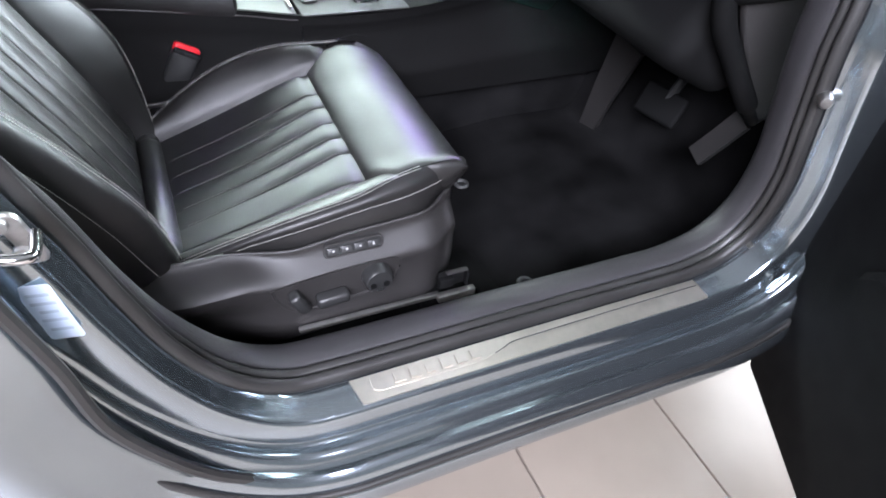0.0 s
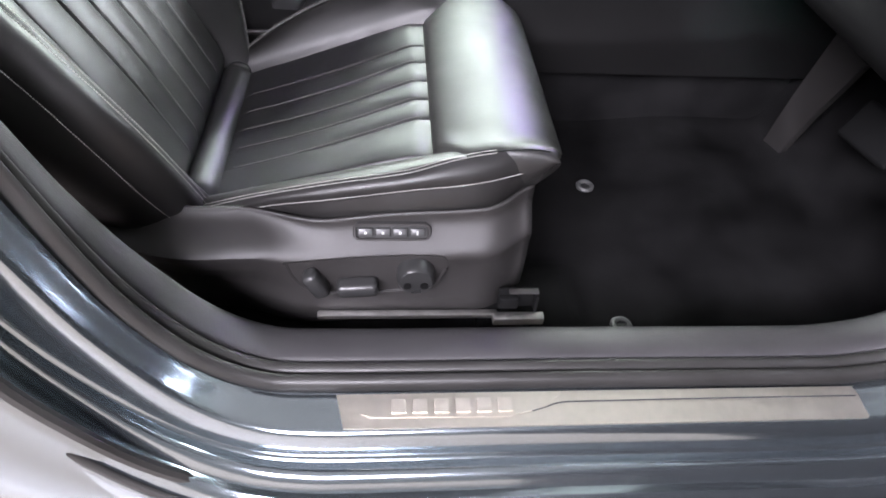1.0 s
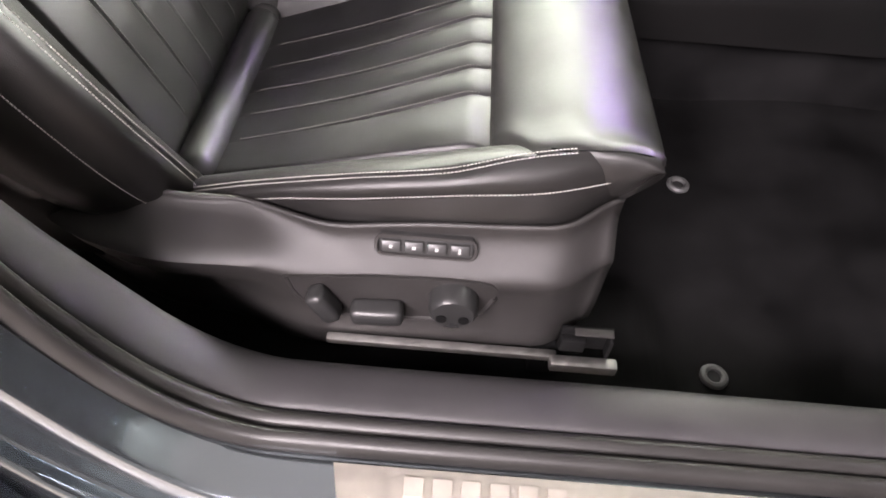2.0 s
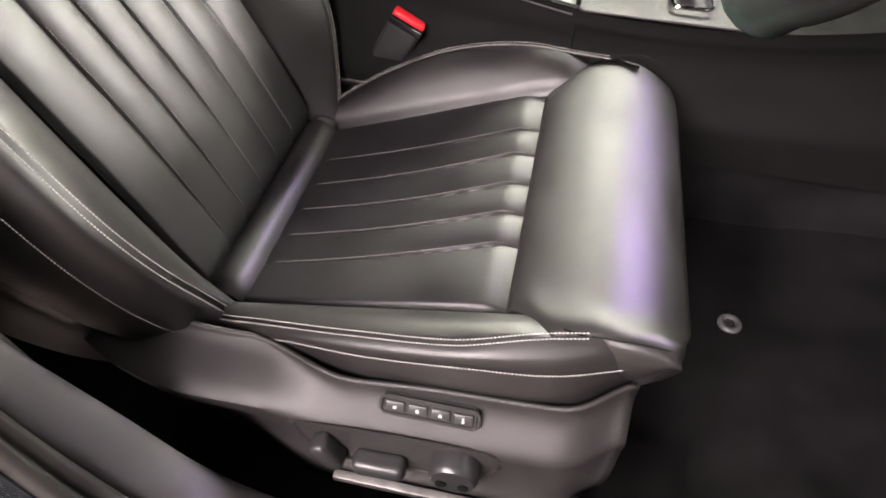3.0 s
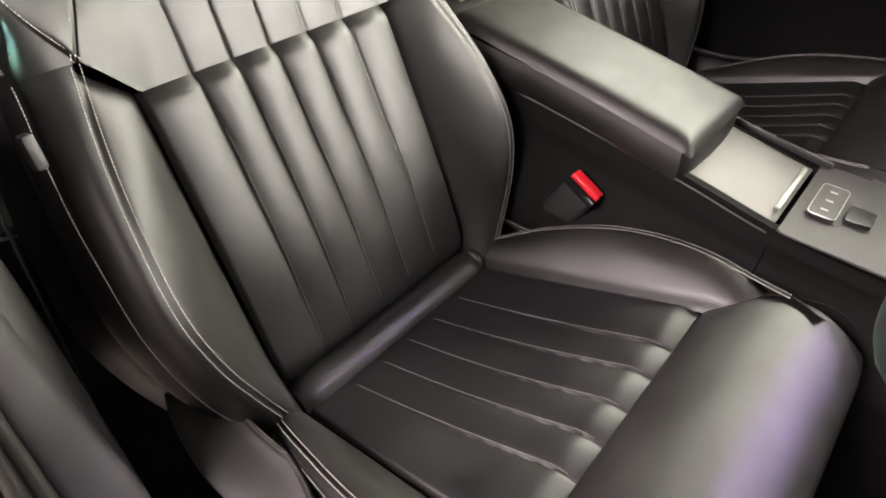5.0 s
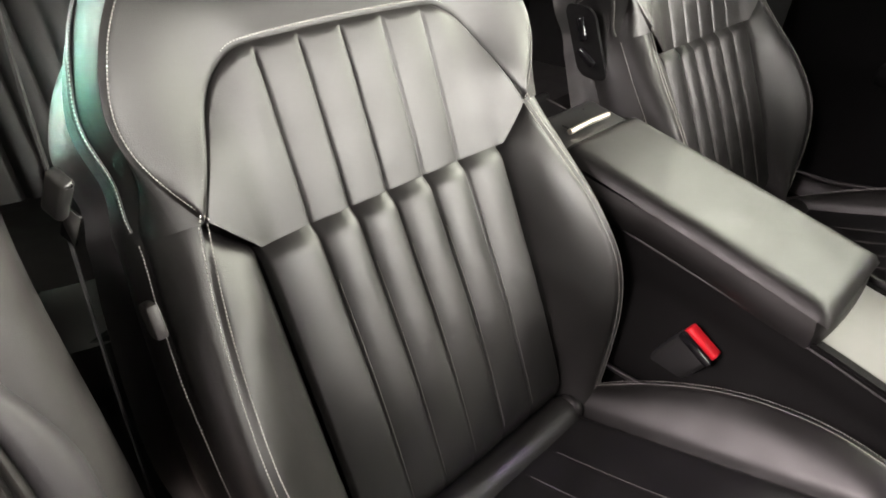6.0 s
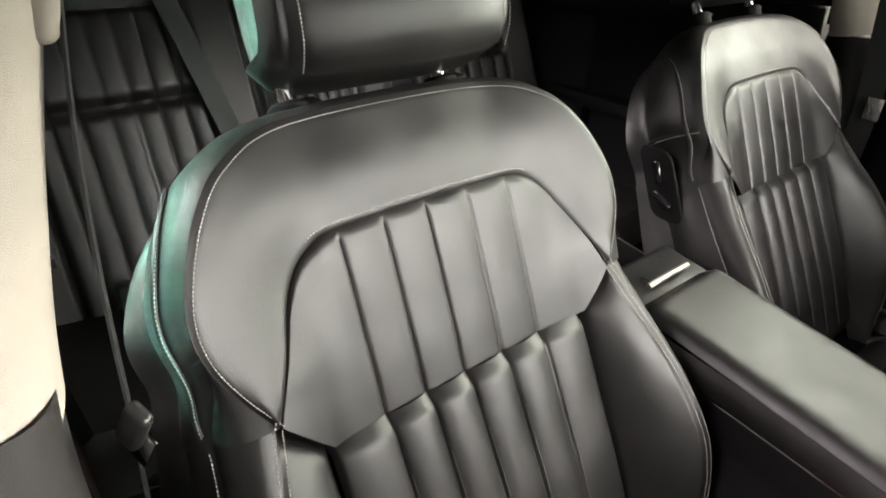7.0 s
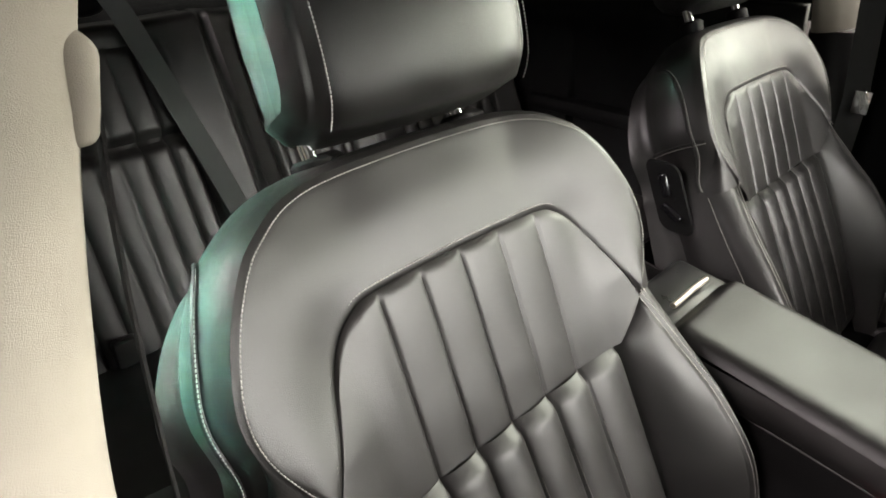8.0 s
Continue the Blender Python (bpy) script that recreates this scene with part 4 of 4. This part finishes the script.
# far side doors with window belt line
for nm, x0, x1 in (("far_front_door", -0.36, 0.98), ("far_rear_door", -1.45, -0.50)):
    d = thing(nm, ((x0 + x1) / 2, 1.93, 0.33), "closed far-side door with black inner card and window", "car door", "far side doors")
    belt_z = lambda x: 1.085 + 0.055 * step(-1.4, -0.5, x) + 0.05 * step(-0.5, -0.35, x)
    card = mesh("card", *grid(lambda s, t: (x0 + (x1 - x0) * s, 1.90 + 0.045 * math.sin(math.pi * t) - 0.02 * t, 0.33 + (belt_z(x0 + (x1 - x0) * s) - 0.335) * t), 24, 16), DARK, d)
    sol = card.modifiers.new("thickness", "SOLIDIFY")
    sol.thickness, sol.offset = 0.03, 1
    mesh("armrest", *rbox(((x0 + x1) / 2, 1.875, 0.775), ((x1 - x0) * 0.62, 0.07, 0.05), 0.02), DARK, d)
    mesh("belt_line_trim", *tube([(x, 1.896, belt_z(x)) for x in np.linspace(x0 + 0.02, x1 - 0.02, 16)], 0.005, 8), CHROME, d, "thin bright window trim strip")
    gl = mesh("window_pane", *grid(lambda s, t: (x0 + (x1 - x0) * s, 1.93 - 0.17 * t, 1.09 + 0.40 * t), 2, 2), SMOKED if nm == "far_rear_door" else GLASS, d)
    gl.visible_shadow = nm == "far_rear_door"
for nm, pts in (("windscreen", [(0.66, 1.46), (1.36, 1.0)]), ("rear_window", [(-1.66, 1.44), (-2.02, 1.12)])):
    (xa, za), (xb, zb) = pts
    gl = mesh(nm, *grid(lambda s, t: (xa + (xb - xa) * t, 0.36 + 1.38 * s, za + (zb - za) * t), 2, 2), GLASS, car, "tinted car glass")
    gl.visible_shadow = nm == "rear_window"


# ---- centre console ----
console = thing("centre_console", (0.1, 1.04, 0.33), "dark centre console with satin grey sliding cover and shifter", "centre console")
ctop = curve1([-0.50, -0.13, 0.15, 0.26, 0.55, 0.85], [0.775, 0.730, 0.690, 0.670, 0.668, 0.72])
def side_panel(y0, sg):
    def f(s, t):
        x = -0.50 + 1.70 * s
        zt = ctop(min(x, 0.85))
        z = 0.462 + (zt - 0.462) * t
        return (x, y0 + sg * (0.060 * step(0.30, 0.82, t) + 0.008 * step(0.80, 1.0, t) - (0.004 * step(0.86, 0.90, t) if x > 0.262 else 0)), z)
    return f
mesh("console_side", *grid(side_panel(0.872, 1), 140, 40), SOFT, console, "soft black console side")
mesh("console_side", *grid(side_panel(1.228, -1), 60, 20), PLASTIC, console)
mesh("console_deck", *grid(lambda s, t: (-0.50 + 1.40 * s, 0.938 + 0.224 * t, ctop(-0.50 + 1.40 * s) - 0.004 - 0.03 * step(0.1, 0.16, t) * step(0.9, 0.84, t) * step(0.10, 0.12, -0.50 + 1.40 * s) * step(0.27, 0.25, -0.50 + 1.40 * s)), 140, 40), SOFT, console)
mesh("tunnel_side", *grid(lambda s, t: (-0.50 + 1.70 * s, 0.925 - 0.02 * (1 - t), 0.32 + 0.17 * t), 60, 6), CARPET, console, "dark felt tunnel lining")
mesh("console_end", *rbox((-0.50, 1.04, 0.56), (0.02, 0.27, 0.44), 0.008), DARK, console)
joint = side_panel(0.872, 1)
mesh("side_joint", *tube([Vector(joint((0.262 + 0.50) / 1.70, t)) + Vector((0, -0.0006, 0)) for t in np.linspace(0.25, 1.0, 24)], 0.0018, 6), GLOSS, console, "narrow dark panel joint")
mesh("edge_seam", *tube([(x, 0.9385, ctop(x) - 0.010) for x in np.linspace(-0.45, 0.255, 40)], 0.0016, 5), GREYTRIM, console)
def cover(s, t):
    x = 0.10 + 0.158 * s
    return (x, 0.952 + 0.196 * t, ctop(x) - 0.006 + 0.004 * math.sin(math.pi * t))
v, f = grid(cover, 14, 14)
cv = mesh("sliding_cover", v, f, COVER, console, "satin grey sliding cover")
sol = cv.modifiers.new("thickness", "SOLIDIFY")
sol.thickness, sol.offset = 0.006, -1
mesh("cover_grip", *rbox((0.250, 1.050, ctop(0.25) + 0.001), (0.008, 0.135, 0.007), 0.002), ZINC, console, "slim silver cover grip")
mesh("cover_rail", *rbox((0.195, 1.154, 0.683), (0.17, 0.008, 0.012), 0.003, Euler((0, radians(8), 0)).to_matrix().to_4x4()), SMOOTH, console)
mesh("shift_plate", *prism(rounded(0.262, 0.222, 0.008), 0.003, lambda a, b, c: Vector((0.396 + a, 1.05 + b, ctop(0.396 + a) - 0.002 + c)), 0.001), PLASTIC, console, "grained black shifter surround")
mesh("switch_block", *prism(rounded(0.034, 0.088, 0.006), 0.004, lambda a, b, c: Vector((0.301 + a, 1.048 + b, 0.672 + c)), 0.001), GREYTRIM, console, "black switch block with bright rim")
mesh("switch_rim", *tube([(0.301 + a, 1.048 + b, 0.6762) for a, b in rounded(0.036, 0.090, 0.006) + rounded(0.036, 0.090, 0.006)[:1]], 0.0007, 6), ZINC, console)
for ky in (1.022, 1.048, 1.074):
    mesh("switch_mark", *prism(rounded(0.010, 0.004, 0.001), 0.0046, lambda a, b, c: Vector((0.301 + a, ky + b, 0.672 + c))), LIGHTINK, console)
mesh("parking_key", *prism(rounded(0.034, 0.040, 0.004), 0.004, lambda a, b, c: Vector((0.344 + a, 1.040 + b, 0.672 + c)), 0.001), GLOSS, console, "black square key")
mesh("chrome_frame", *tube([(0.432 + a, 1.045 + b, 0.676) for a, b in rounded(0.06, 0.15, 0.012) + rounded(0.06, 0.15, 0.012)[:1]], 0.003, 6), CHROME, console, "chrome shifter frame")
mesh("gear_selector", *rbox((0.432, 1.045, 0.684), (0.034, 0.060, 0.018), 0.006, Euler((0, radians(-14), 0)).to_matrix().to_4x4(), 3), GLOSS, console, "gloss black gear selector rocker")
# armrest
arm = thing("armrest", (-0.12, 1.04, 0.71), "padded black leather centre armrest lid", "armrest")
atop = curve1([-0.31, -0.2, 0.0, 0.13], [0.816, 0.798, 0.765, 0.741])
ARM_W = 0.105
def arm_top(s, t):
    x = -0.31 + 0.440 * s
    w = (2 * t - 1)
    e = min((1 - s) * 0.440, (1 - abs(w)) * ARM_W, 0.030)
    return (x, 1.045 + ARM_W * w, atop(x) - 0.018 * (1 - math.sqrt(max(0, 1 - (1 - min(e / 0.030, 1)) ** 2))) - 0.02 * step(0.06, 0.0, s))
def arm_ring(s, t):
    p = ARM_LOOP[int(round(s * 80)) % 80]
    return (p[0] + 0.004 * math.sin(math.pi * t) * (p[0] > 0.1), 1.045 + p[1] * (1 + 0.05 * math.sin(math.pi * t)), atop(p[0]) - 0.018 - 0.050 * t)
ARM_LOOP = spline([(-0.31, 0.0), (-0.31, -ARM_W), (-0.1, -ARM_W), (0.10, -ARM_W), (0.122, 0.010 - ARM_W), (0.130, 0.0), (0.122, ARM_W - 0.010), (0.10, ARM_W), (-0.1, ARM_W), (-0.31, ARM_W), (-0.31, 0.0)], 80)[:-1]
mesh("pad", *grid(arm_top, 60, 30), LEATHER, arm, "smooth black leather pad")
mesh("pad_side", *grid(arm_ring, 80, 6, True), LEATHER, arm)
mesh("rear_trim", *rbox((-0.345, 1.045, 0.780), (0.10, 0.21, 0.046), 0.014, Euler((0, radians(8), 0)).to_matrix().to_4x4(), 3), SMOOTH, arm)
mesh("chrome_strip", *tube([(-0.322, 0.995, 0.811), (-0.322, 1.05, 0.813), (-0.322, 1.105, 0.811)], 0.005, 10), STEEL, arm, "thin bright rear strip")

# seat belt buckle
buckle = thing("belt_buckle", (-0.01, 0.885, 0.50), "black seat belt buckle with red release button", "belt buckle")
bm4 = Euler((0, radians(28), 0)).to_matrix().to_4x4()
bax, bc = Vector((0.47, 0, 0.88)), Vector((0.004, 0.899, 0.634))
mesh("body", *rbox(bc - bax * 0.048, (0.056, 0.030, 0.098), 0.009, bm4, 3), SMOOTH, buckle)
mesh("release_button", *rbox(bc + Vector((0, 0.006, 0)), (0.054, 0.020, 0.020), 0.004, bm4, 3), RED, buckle, "bright red release button")
mesh("slot_frame", *rbox(bc + Vector((0, -0.012, 0)), (0.056, 0.010, 0.012), 0.003, bm4), GLOSS, buckle)
mesh("stalk", *tube([bc - bax * 0.10, bc - bax * 0.10 + Vector((-0.02, -0.004, -0.14))], 0.012, 10), SMOOTH, buckle)


# ---- steering wheel and pedals ----
wheel = thing("steering_wheel", (0.50, 0.605, 1.0), "black leather steering wheel with chrome spoke trim", "steering wheel")
wu, wn = Vector((math.sin(radians(24)), 0, math.cos(radians(24)))), Vector((-math.cos(radians(24)), 0, math.sin(radians(24))))
wc = Vector((0.400, 0.612, 0.880)) + wu * 0.205
yv = Vector((0, 1, 0))
rim = [wc + (yv * math.sin(a) * 0.205 - wu * math.cos(a) * (0.205 if abs(a) > 0.55 and abs(a - 2 * math.pi) > 0.55 else 0.205 - 0.012 * math.cos(a * 2.8))) for a in np.linspace(0, 2 * math.pi, 73)]
mesh("rim", *tube(rim, 0.0235, 16, cap=False), LEATHER, wheel, "black leather wheel rim")
mesh("hub", *tube([wc - wn * 0.05, wc - wn * 0.02, wc + wn * 0.018, wc + wn * 0.026], [0.05, 0.085, 0.078, 0.05], 28), LEATHER, wheel)
for ang in (-90, 90, 0):
    a = radians(ang)
    dirn = yv * math.sin(a) - wu * math.cos(a)
    sp = [wc + dirn * r for r in (0.06, 0.12, 0.195)]
    mesh("spoke", *ribbon(sp, [0.10, 0.075, 0.060] if ang else [0.15, 0.13, 0.12], wn, 0.016), SMOOTH, wheel)
    for k in (-1, 1):
        side = dirn.cross(wn).normalized()
        mesh("spoke_trim", *tube([p + side * k * w + wn * 0.016 for p, w in zip(sp, (0.038, 0.030, 0.026) if ang else (0.060, 0.052, 0.046))], 0.0042, 8), CHROME, wheel, "chrome spoke trim")
mesh("column", *tube([wc - wn * 0.04, wc - wn * 0.20, wc - wn * 0.45], [0.045, 0.06, 0.06], 16), SMOOTH, wheel)

dash = thing("dashboard", (1.0, 1.05, 0.7), "black dashboard with grey side panel", "dashboard")
mesh("upper_dash", *rbox((1.0, 1.05, 1.0), (0.42, 1.62, 0.20), 0.06, None, 4), DARK, dash)
mesh("knee_panel", *rbox((0.92, 0.62, 0.82), (0.22, 0.60, 0.22), 0.05, Euler((0, radians(28), 0)).to_matrix().to_4x4(), 4), DARK, dash)
mesh("centre_stack", *rbox((0.86, 1.05, 0.80), (0.22, 0.30, 0.30), 0.03, Euler((0, radians(18), 0)).to_matrix().to_4x4(), 3), DARK, dash)
mesh("end_panel", *prism([tuple(p) for p in spline([(1.03, 0.645), (1.06, 0.66), (1.10, 0.78), (1.12, 1.0), (0.90, 1.02), (0.865, 0.92), (0.93, 0.79), (1.03, 0.645)], 50)[:-1]], 0.012, lambda a, b, c: Vector((a, 0.30 - c, b)), 0.004), GREYTRIM, dash, "dark grey dashboard end panel")
mesh("end_panel_edge", *tube([(a, 0.292, b) for a, b in spline([(1.022, 0.645), (0.908, 0.782), (0.832, 0.885), (0.81, 1.0)], 30)], [0.012] * 4 + [0.021] * 27, 10), DARK, dash)

screen = thing("display_screen", (0.83, 1.03, 0.92), "glossy black centre touch display on the dashboard", "display")
mesh("panel", *rbox((0.825, 1.035, 1.005), (0.016, 0.30, 0.17), 0.006, Euler((0, radians(-12), 0)).to_matrix().to_4x4()), GLOSS, screen)
pedal = thing("brake_pedal", (1.05, 0.575, 0.53), "black rubber brake pedal", "pedal")
mesh("pad", *rbox((1.03, 0.550, 0.540), (0.02, 0.122, 0.080), 0.010, Euler((0, radians(32), radians(14))).to_matrix().to_4x4(), 3), DARK, pedal)
mesh("arm", *tube([(1.04, 0.545, 0.55), (1.09, 0.54, 0.66), (1.15, 0.53, 0.80)], 0.012, 8), SMOOTH, pedal)
pedal = thing("accelerator_pedal", (1.02, 0.37, 0.36), "slim dark accelerator pedal", "pedal")
mesh("pad", *ribbon([(1.012, 0.380, 0.505), (1.032, 0.355, 0.562), (1.052, 0.330, 0.622)], 0.046, Vector((-0.8, -0.2, 0.55)), 0.014), GREYTRIM, pedal)
mesh("stalk", *tube([(1.03, 0.35, 0.57), (1.14, 0.36, 0.60), (1.22, 0.36, 0.60)], 0.010, 8), SMOOTH, pedal)
pedal = thing("footrest", (1.10, 0.83, 0.33), "dark ribbed plastic footrest", "footrest")
mesh("plate", *ribbon([(1.040, 0.800, 0.318), (1.040, 0.765, 0.46), (1.045, 0.720, 0.62)], [0.052, 0.070, 0.095], Vector((-0.9, -0.25, 0.35)), 0.016), GREYTRIM, pedal)
mesh("mount", *rbox((1.13, 0.79, 0.42), (0.10, 0.06, 0.22), 0.01), DARK, pedal)

# mat fasteners in the carpet
for fx, fy in ((0.578, 0.672), (0.563, 0.310)):
    z = cabin_floor((fx + 1.15) / 2.35, (fy - 0.245) / 1.62)[2] + 0.001
    clip = thing("mat_fastener", (fx, fy, z), "round grey plastic mat fastener", "fastener", "mat fasteners")
    mesh("ring", *tube([(fx + 0.014 * math.cos(a), fy + 0.014 * math.sin(a), z + 0.002) for a in np.linspace(0, 2 * math.pi, 25)], 0.005, 8, cap=False), FASTENER, clip)
    mesh("centre", *tube([(fx, fy, z - 0.002), (fx, fy, z + 0.002)], 0.009, 14), SMOOTH, clip)


# ---- seat belts ----
belt = thing("driver_seat_belt", (-0.36, 0.262, 0.32), "black seat belt hanging on the pillar with steel tongue", "seat belt")
bp = [tuple(p) for p in spline([(-0.372, 0.290, 1.285), (-0.362, 0.276, 1.18), (-0.352, 0.268, 1.06), (-0.350, 0.266, 0.95), (-0.355, 0.262, 0.75), (-0.36, 0.262, 0.55), (-0.36, 0.262, 0.34)], 40)]
mesh("webbing", *ribbon(bp, 0.048, Vector((0.25, 1, 0)), 0.002), WEBBING, belt)
mesh("tongue_body", *rbox((-0.300, 0.258, 0.985), (0.022, 0.012, 0.046), 0.005, Euler((0, radians(30), radians(20))).to_matrix().to_4x4(), 3), SMOOTH, belt, "black plastic tongue body")
mesh("tongue", *rbox((-0.318, 0.264, 0.945), (0.017, 0.003, 0.040), 0.001, Euler((0, radians(30), radians(20))).to_matrix().to_4x4()), CHROME, belt, "bright steel belt tongue")
mesh("anchor_cover", *merge(rbox((-0.352, 0.272, 1.268), (0.030, 0.022, 0.058), 0.010, Euler((radians(-8), radians(12), 0)).to_matrix().to_4x4(), 4)), BEIGE, belt, "pale beige belt anchor cover")
fb = thing("passenger_seat_belt", (-0.36, 1.865, 0.33), "black seat belt hanging on the far pillar", "seat belt")
mesh("webbing", *ribbon([(-0.37, 1.825, 1.22), (-0.35, 1.850, 0.95), (-0.36, 1.855, 0.34)], 0.05, Vector((0.2, -1, 0)), 0.002), WEBBING, fb)
mesh("tongue", *rbox((-0.335, 1.843, 0.945), (0.034, 0.004, 0.050), 0.001), CHROME, fb, "bright steel belt tongue")


# ---- rear bench ----
bench = thing("rear_bench", (-1.2, 1.05, 0.33), "dark leather rear bench with pleated backrest", "rear seat")
ra = radians(24)
ro, ru, rn = Vector((-1.20, 0, 0.56)), Vector((-math.sin(ra), 0, math.cos(ra))), Vector((math.cos(ra), 0, math.sin(ra)))
def bench_back(y0, y1):
    yc, hw = (y0 + y1) / 2, (y1 - y0) / 2
    def f(s, t):
        h = -0.05 + 0.70 * t
        w = (2 * s - 1) * hw
        q = abs(w) / hw
        d = 0.03 * q ** 3 - 0.02 * step(0.93, 1.0, q)
        if q < 0.62 and h < 0.575:
            d += pleat(w, [hw * k for k in (-0.45, -0.27, -0.09, 0.09, 0.27, 0.45)], hw * 0.62, 0.0045, 0.003) * step(0.575, 0.555, h)
        d -= 0.020 * math.exp(-((h - 0.375) / 0.014) ** 2) * step(0.68, 0.60, q) + 0.010 * math.exp(-((q - 0.62) * hw / 0.008) ** 2) * step(0.59, 0.57, h) + 0.008 * math.exp(-((h - 0.575) / 0.008) ** 2) * step(0.64, 0.60, q)
        d -= 0.09 * step(0.60, 0.65, h) ** 2
        return ro + ru * h + rn * d + Vector((0, yc + w, 0))
    return grid(f, 120, 80)
for y0, y1 in ((0.27, 0.87), (0.87, 1.23), (1.23, 1.83)):
    mesh("bench_back", *bench_back(y0, y1), LEATHER, bench)
    mesh("bench_cushion", *grid(lambda s, t: (-1.22 + 0.52 * s - 0.02, y0 + (y1 - y0) * t, 0.52 + 0.05 * s + 0.03 * abs(2 * t - 1) ** 3 - 0.10 * step(0.9, 1.0, s) - 0.02 * step(0.96, 1.0, abs(2 * t - 1))), 40, 30), LEATHER, bench)
mesh("bench_base", *rbox((-1.0, 1.05, 0.42), (0.56, 1.55, 0.16), 0.02), DARK, bench)
for yy in (0.58, 1.52):
    mesh("bench_headrest", *rbox(ro + ru * 0.72 + Vector((-0.03, yy, 0)), (0.10, 0.27, 0.17), 0.05, None, 4), LEATHER, bench)
rb = thing("rear_seat_belt", (-1.22, 0.74, 0.56), "dark rear seat belt across the backrest", "seat belt")
mesh("webbing", *ribbon([tuple(ro + ru * h + rn * d + Vector((0, y, 0))) for y, h, d in ((0.685, 0.71, 0.0), (0.702, 0.63, 0.024), (0.735, 0.48, 0.026), (0.768, 0.32, 0.028), (0.80, 0.15, 0.03), (0.83, 0.0, 0.03))], 0.05, rn, 0.002), REARWEB, rb)
mesh("belt_outlet", *rbox(tuple(ro + ru * 0.705 + Vector((0, 0.685, 0))), (0.05, 0.075, 0.016), 0.005), SMOOTH, rb, "black plastic belt outlet")
rbk = thing("rear_belt_buckle", (-1.16, 0.47, 0.53), "small dark rear belt buckle with bright slot", "belt buckle")
mesh("body", *rbox((-1.17, 0.47, 0.56), (0.03, 0.05, 0.06), 0.008), SMOOTH, rbk)
mesh("slot", *rbox((-1.165, 0.47, 0.592), (0.012, 0.03, 0.006), 0.002), CHROME, rbk)


# ---- showroom ----
GZ = -0.04
ground = mesh("floor", *rbox((0.3, 1.0, GZ - 0.035), (26, 26, 0.06), 0.0), GROUT)
tagged(ground, "showroom floor under the tiles", "floor", kind="structure")
for nm, c, s in (("wall_north", (0.3, 13.9, 2.4), (26, 0.2, 5.0)), ("wall_south", (0.3, -11.9, 2.4), (26, 0.2, 5.0)), ("wall_east", (13.2, 1.0, 2.4), (0.2, 25.6, 5.0)), ("wall_west", (-12.6, 1.0, 2.4), (0.2, 25.6, 5.0)), ("ceiling", (0.3, 1.0, 5.0), (26, 26, 0.2))):
    tagged(mesh(nm, *rbox(c, s, 0.0), CEILING if nm == "ceiling" else WALLW, smooth=False), ("dark grey showroom " if nm == "ceiling" else "plain grey showroom ") + nm.split("_")[0], nm.split("_")[0], kind="structure")
sign = thing("display_stand", (-1.3, 5.2, GZ), "red showroom display panel on a pale grey plinth", "display stand")
mesh("plinth", *rbox((-1.3, 5.2, 0.43), (1.1, 0.30, 0.92), 0.015), COVER, sign, "pale grey plinth")
mesh("panel", *rbox((-1.3, 5.2, 1.39), (1.0, 0.06, 0.98), 0.01), REDSIGN, sign, "bright red panel")

PX, PY = 0.392, 0.784
tile_v, tile_f = rbox((0, 0, 0), (PX - 0.005, PY - 0.005, 0.010), 0.0015, None, 1)
tile_me = bpy.data.meshes.new("tile")
tile_me.from_pydata([tuple(Vector(v) * K) for v in tile_v], [], tile_f)
tile_me.materials.append(TILE)
for i in range(-8, 9):
    for j in range(-9, 7):
        x, y = 0.505 + (i + 0.5) * PX, -0.46 + (j + 0.5) * PY
        if not (-1.7 < x < 2.6 and y < 0.7):
            continue
        ob = new("tile", tile_me)
        ob.parent = ground
        ob.location = Vector((x, y, GZ + 0.001)) * K
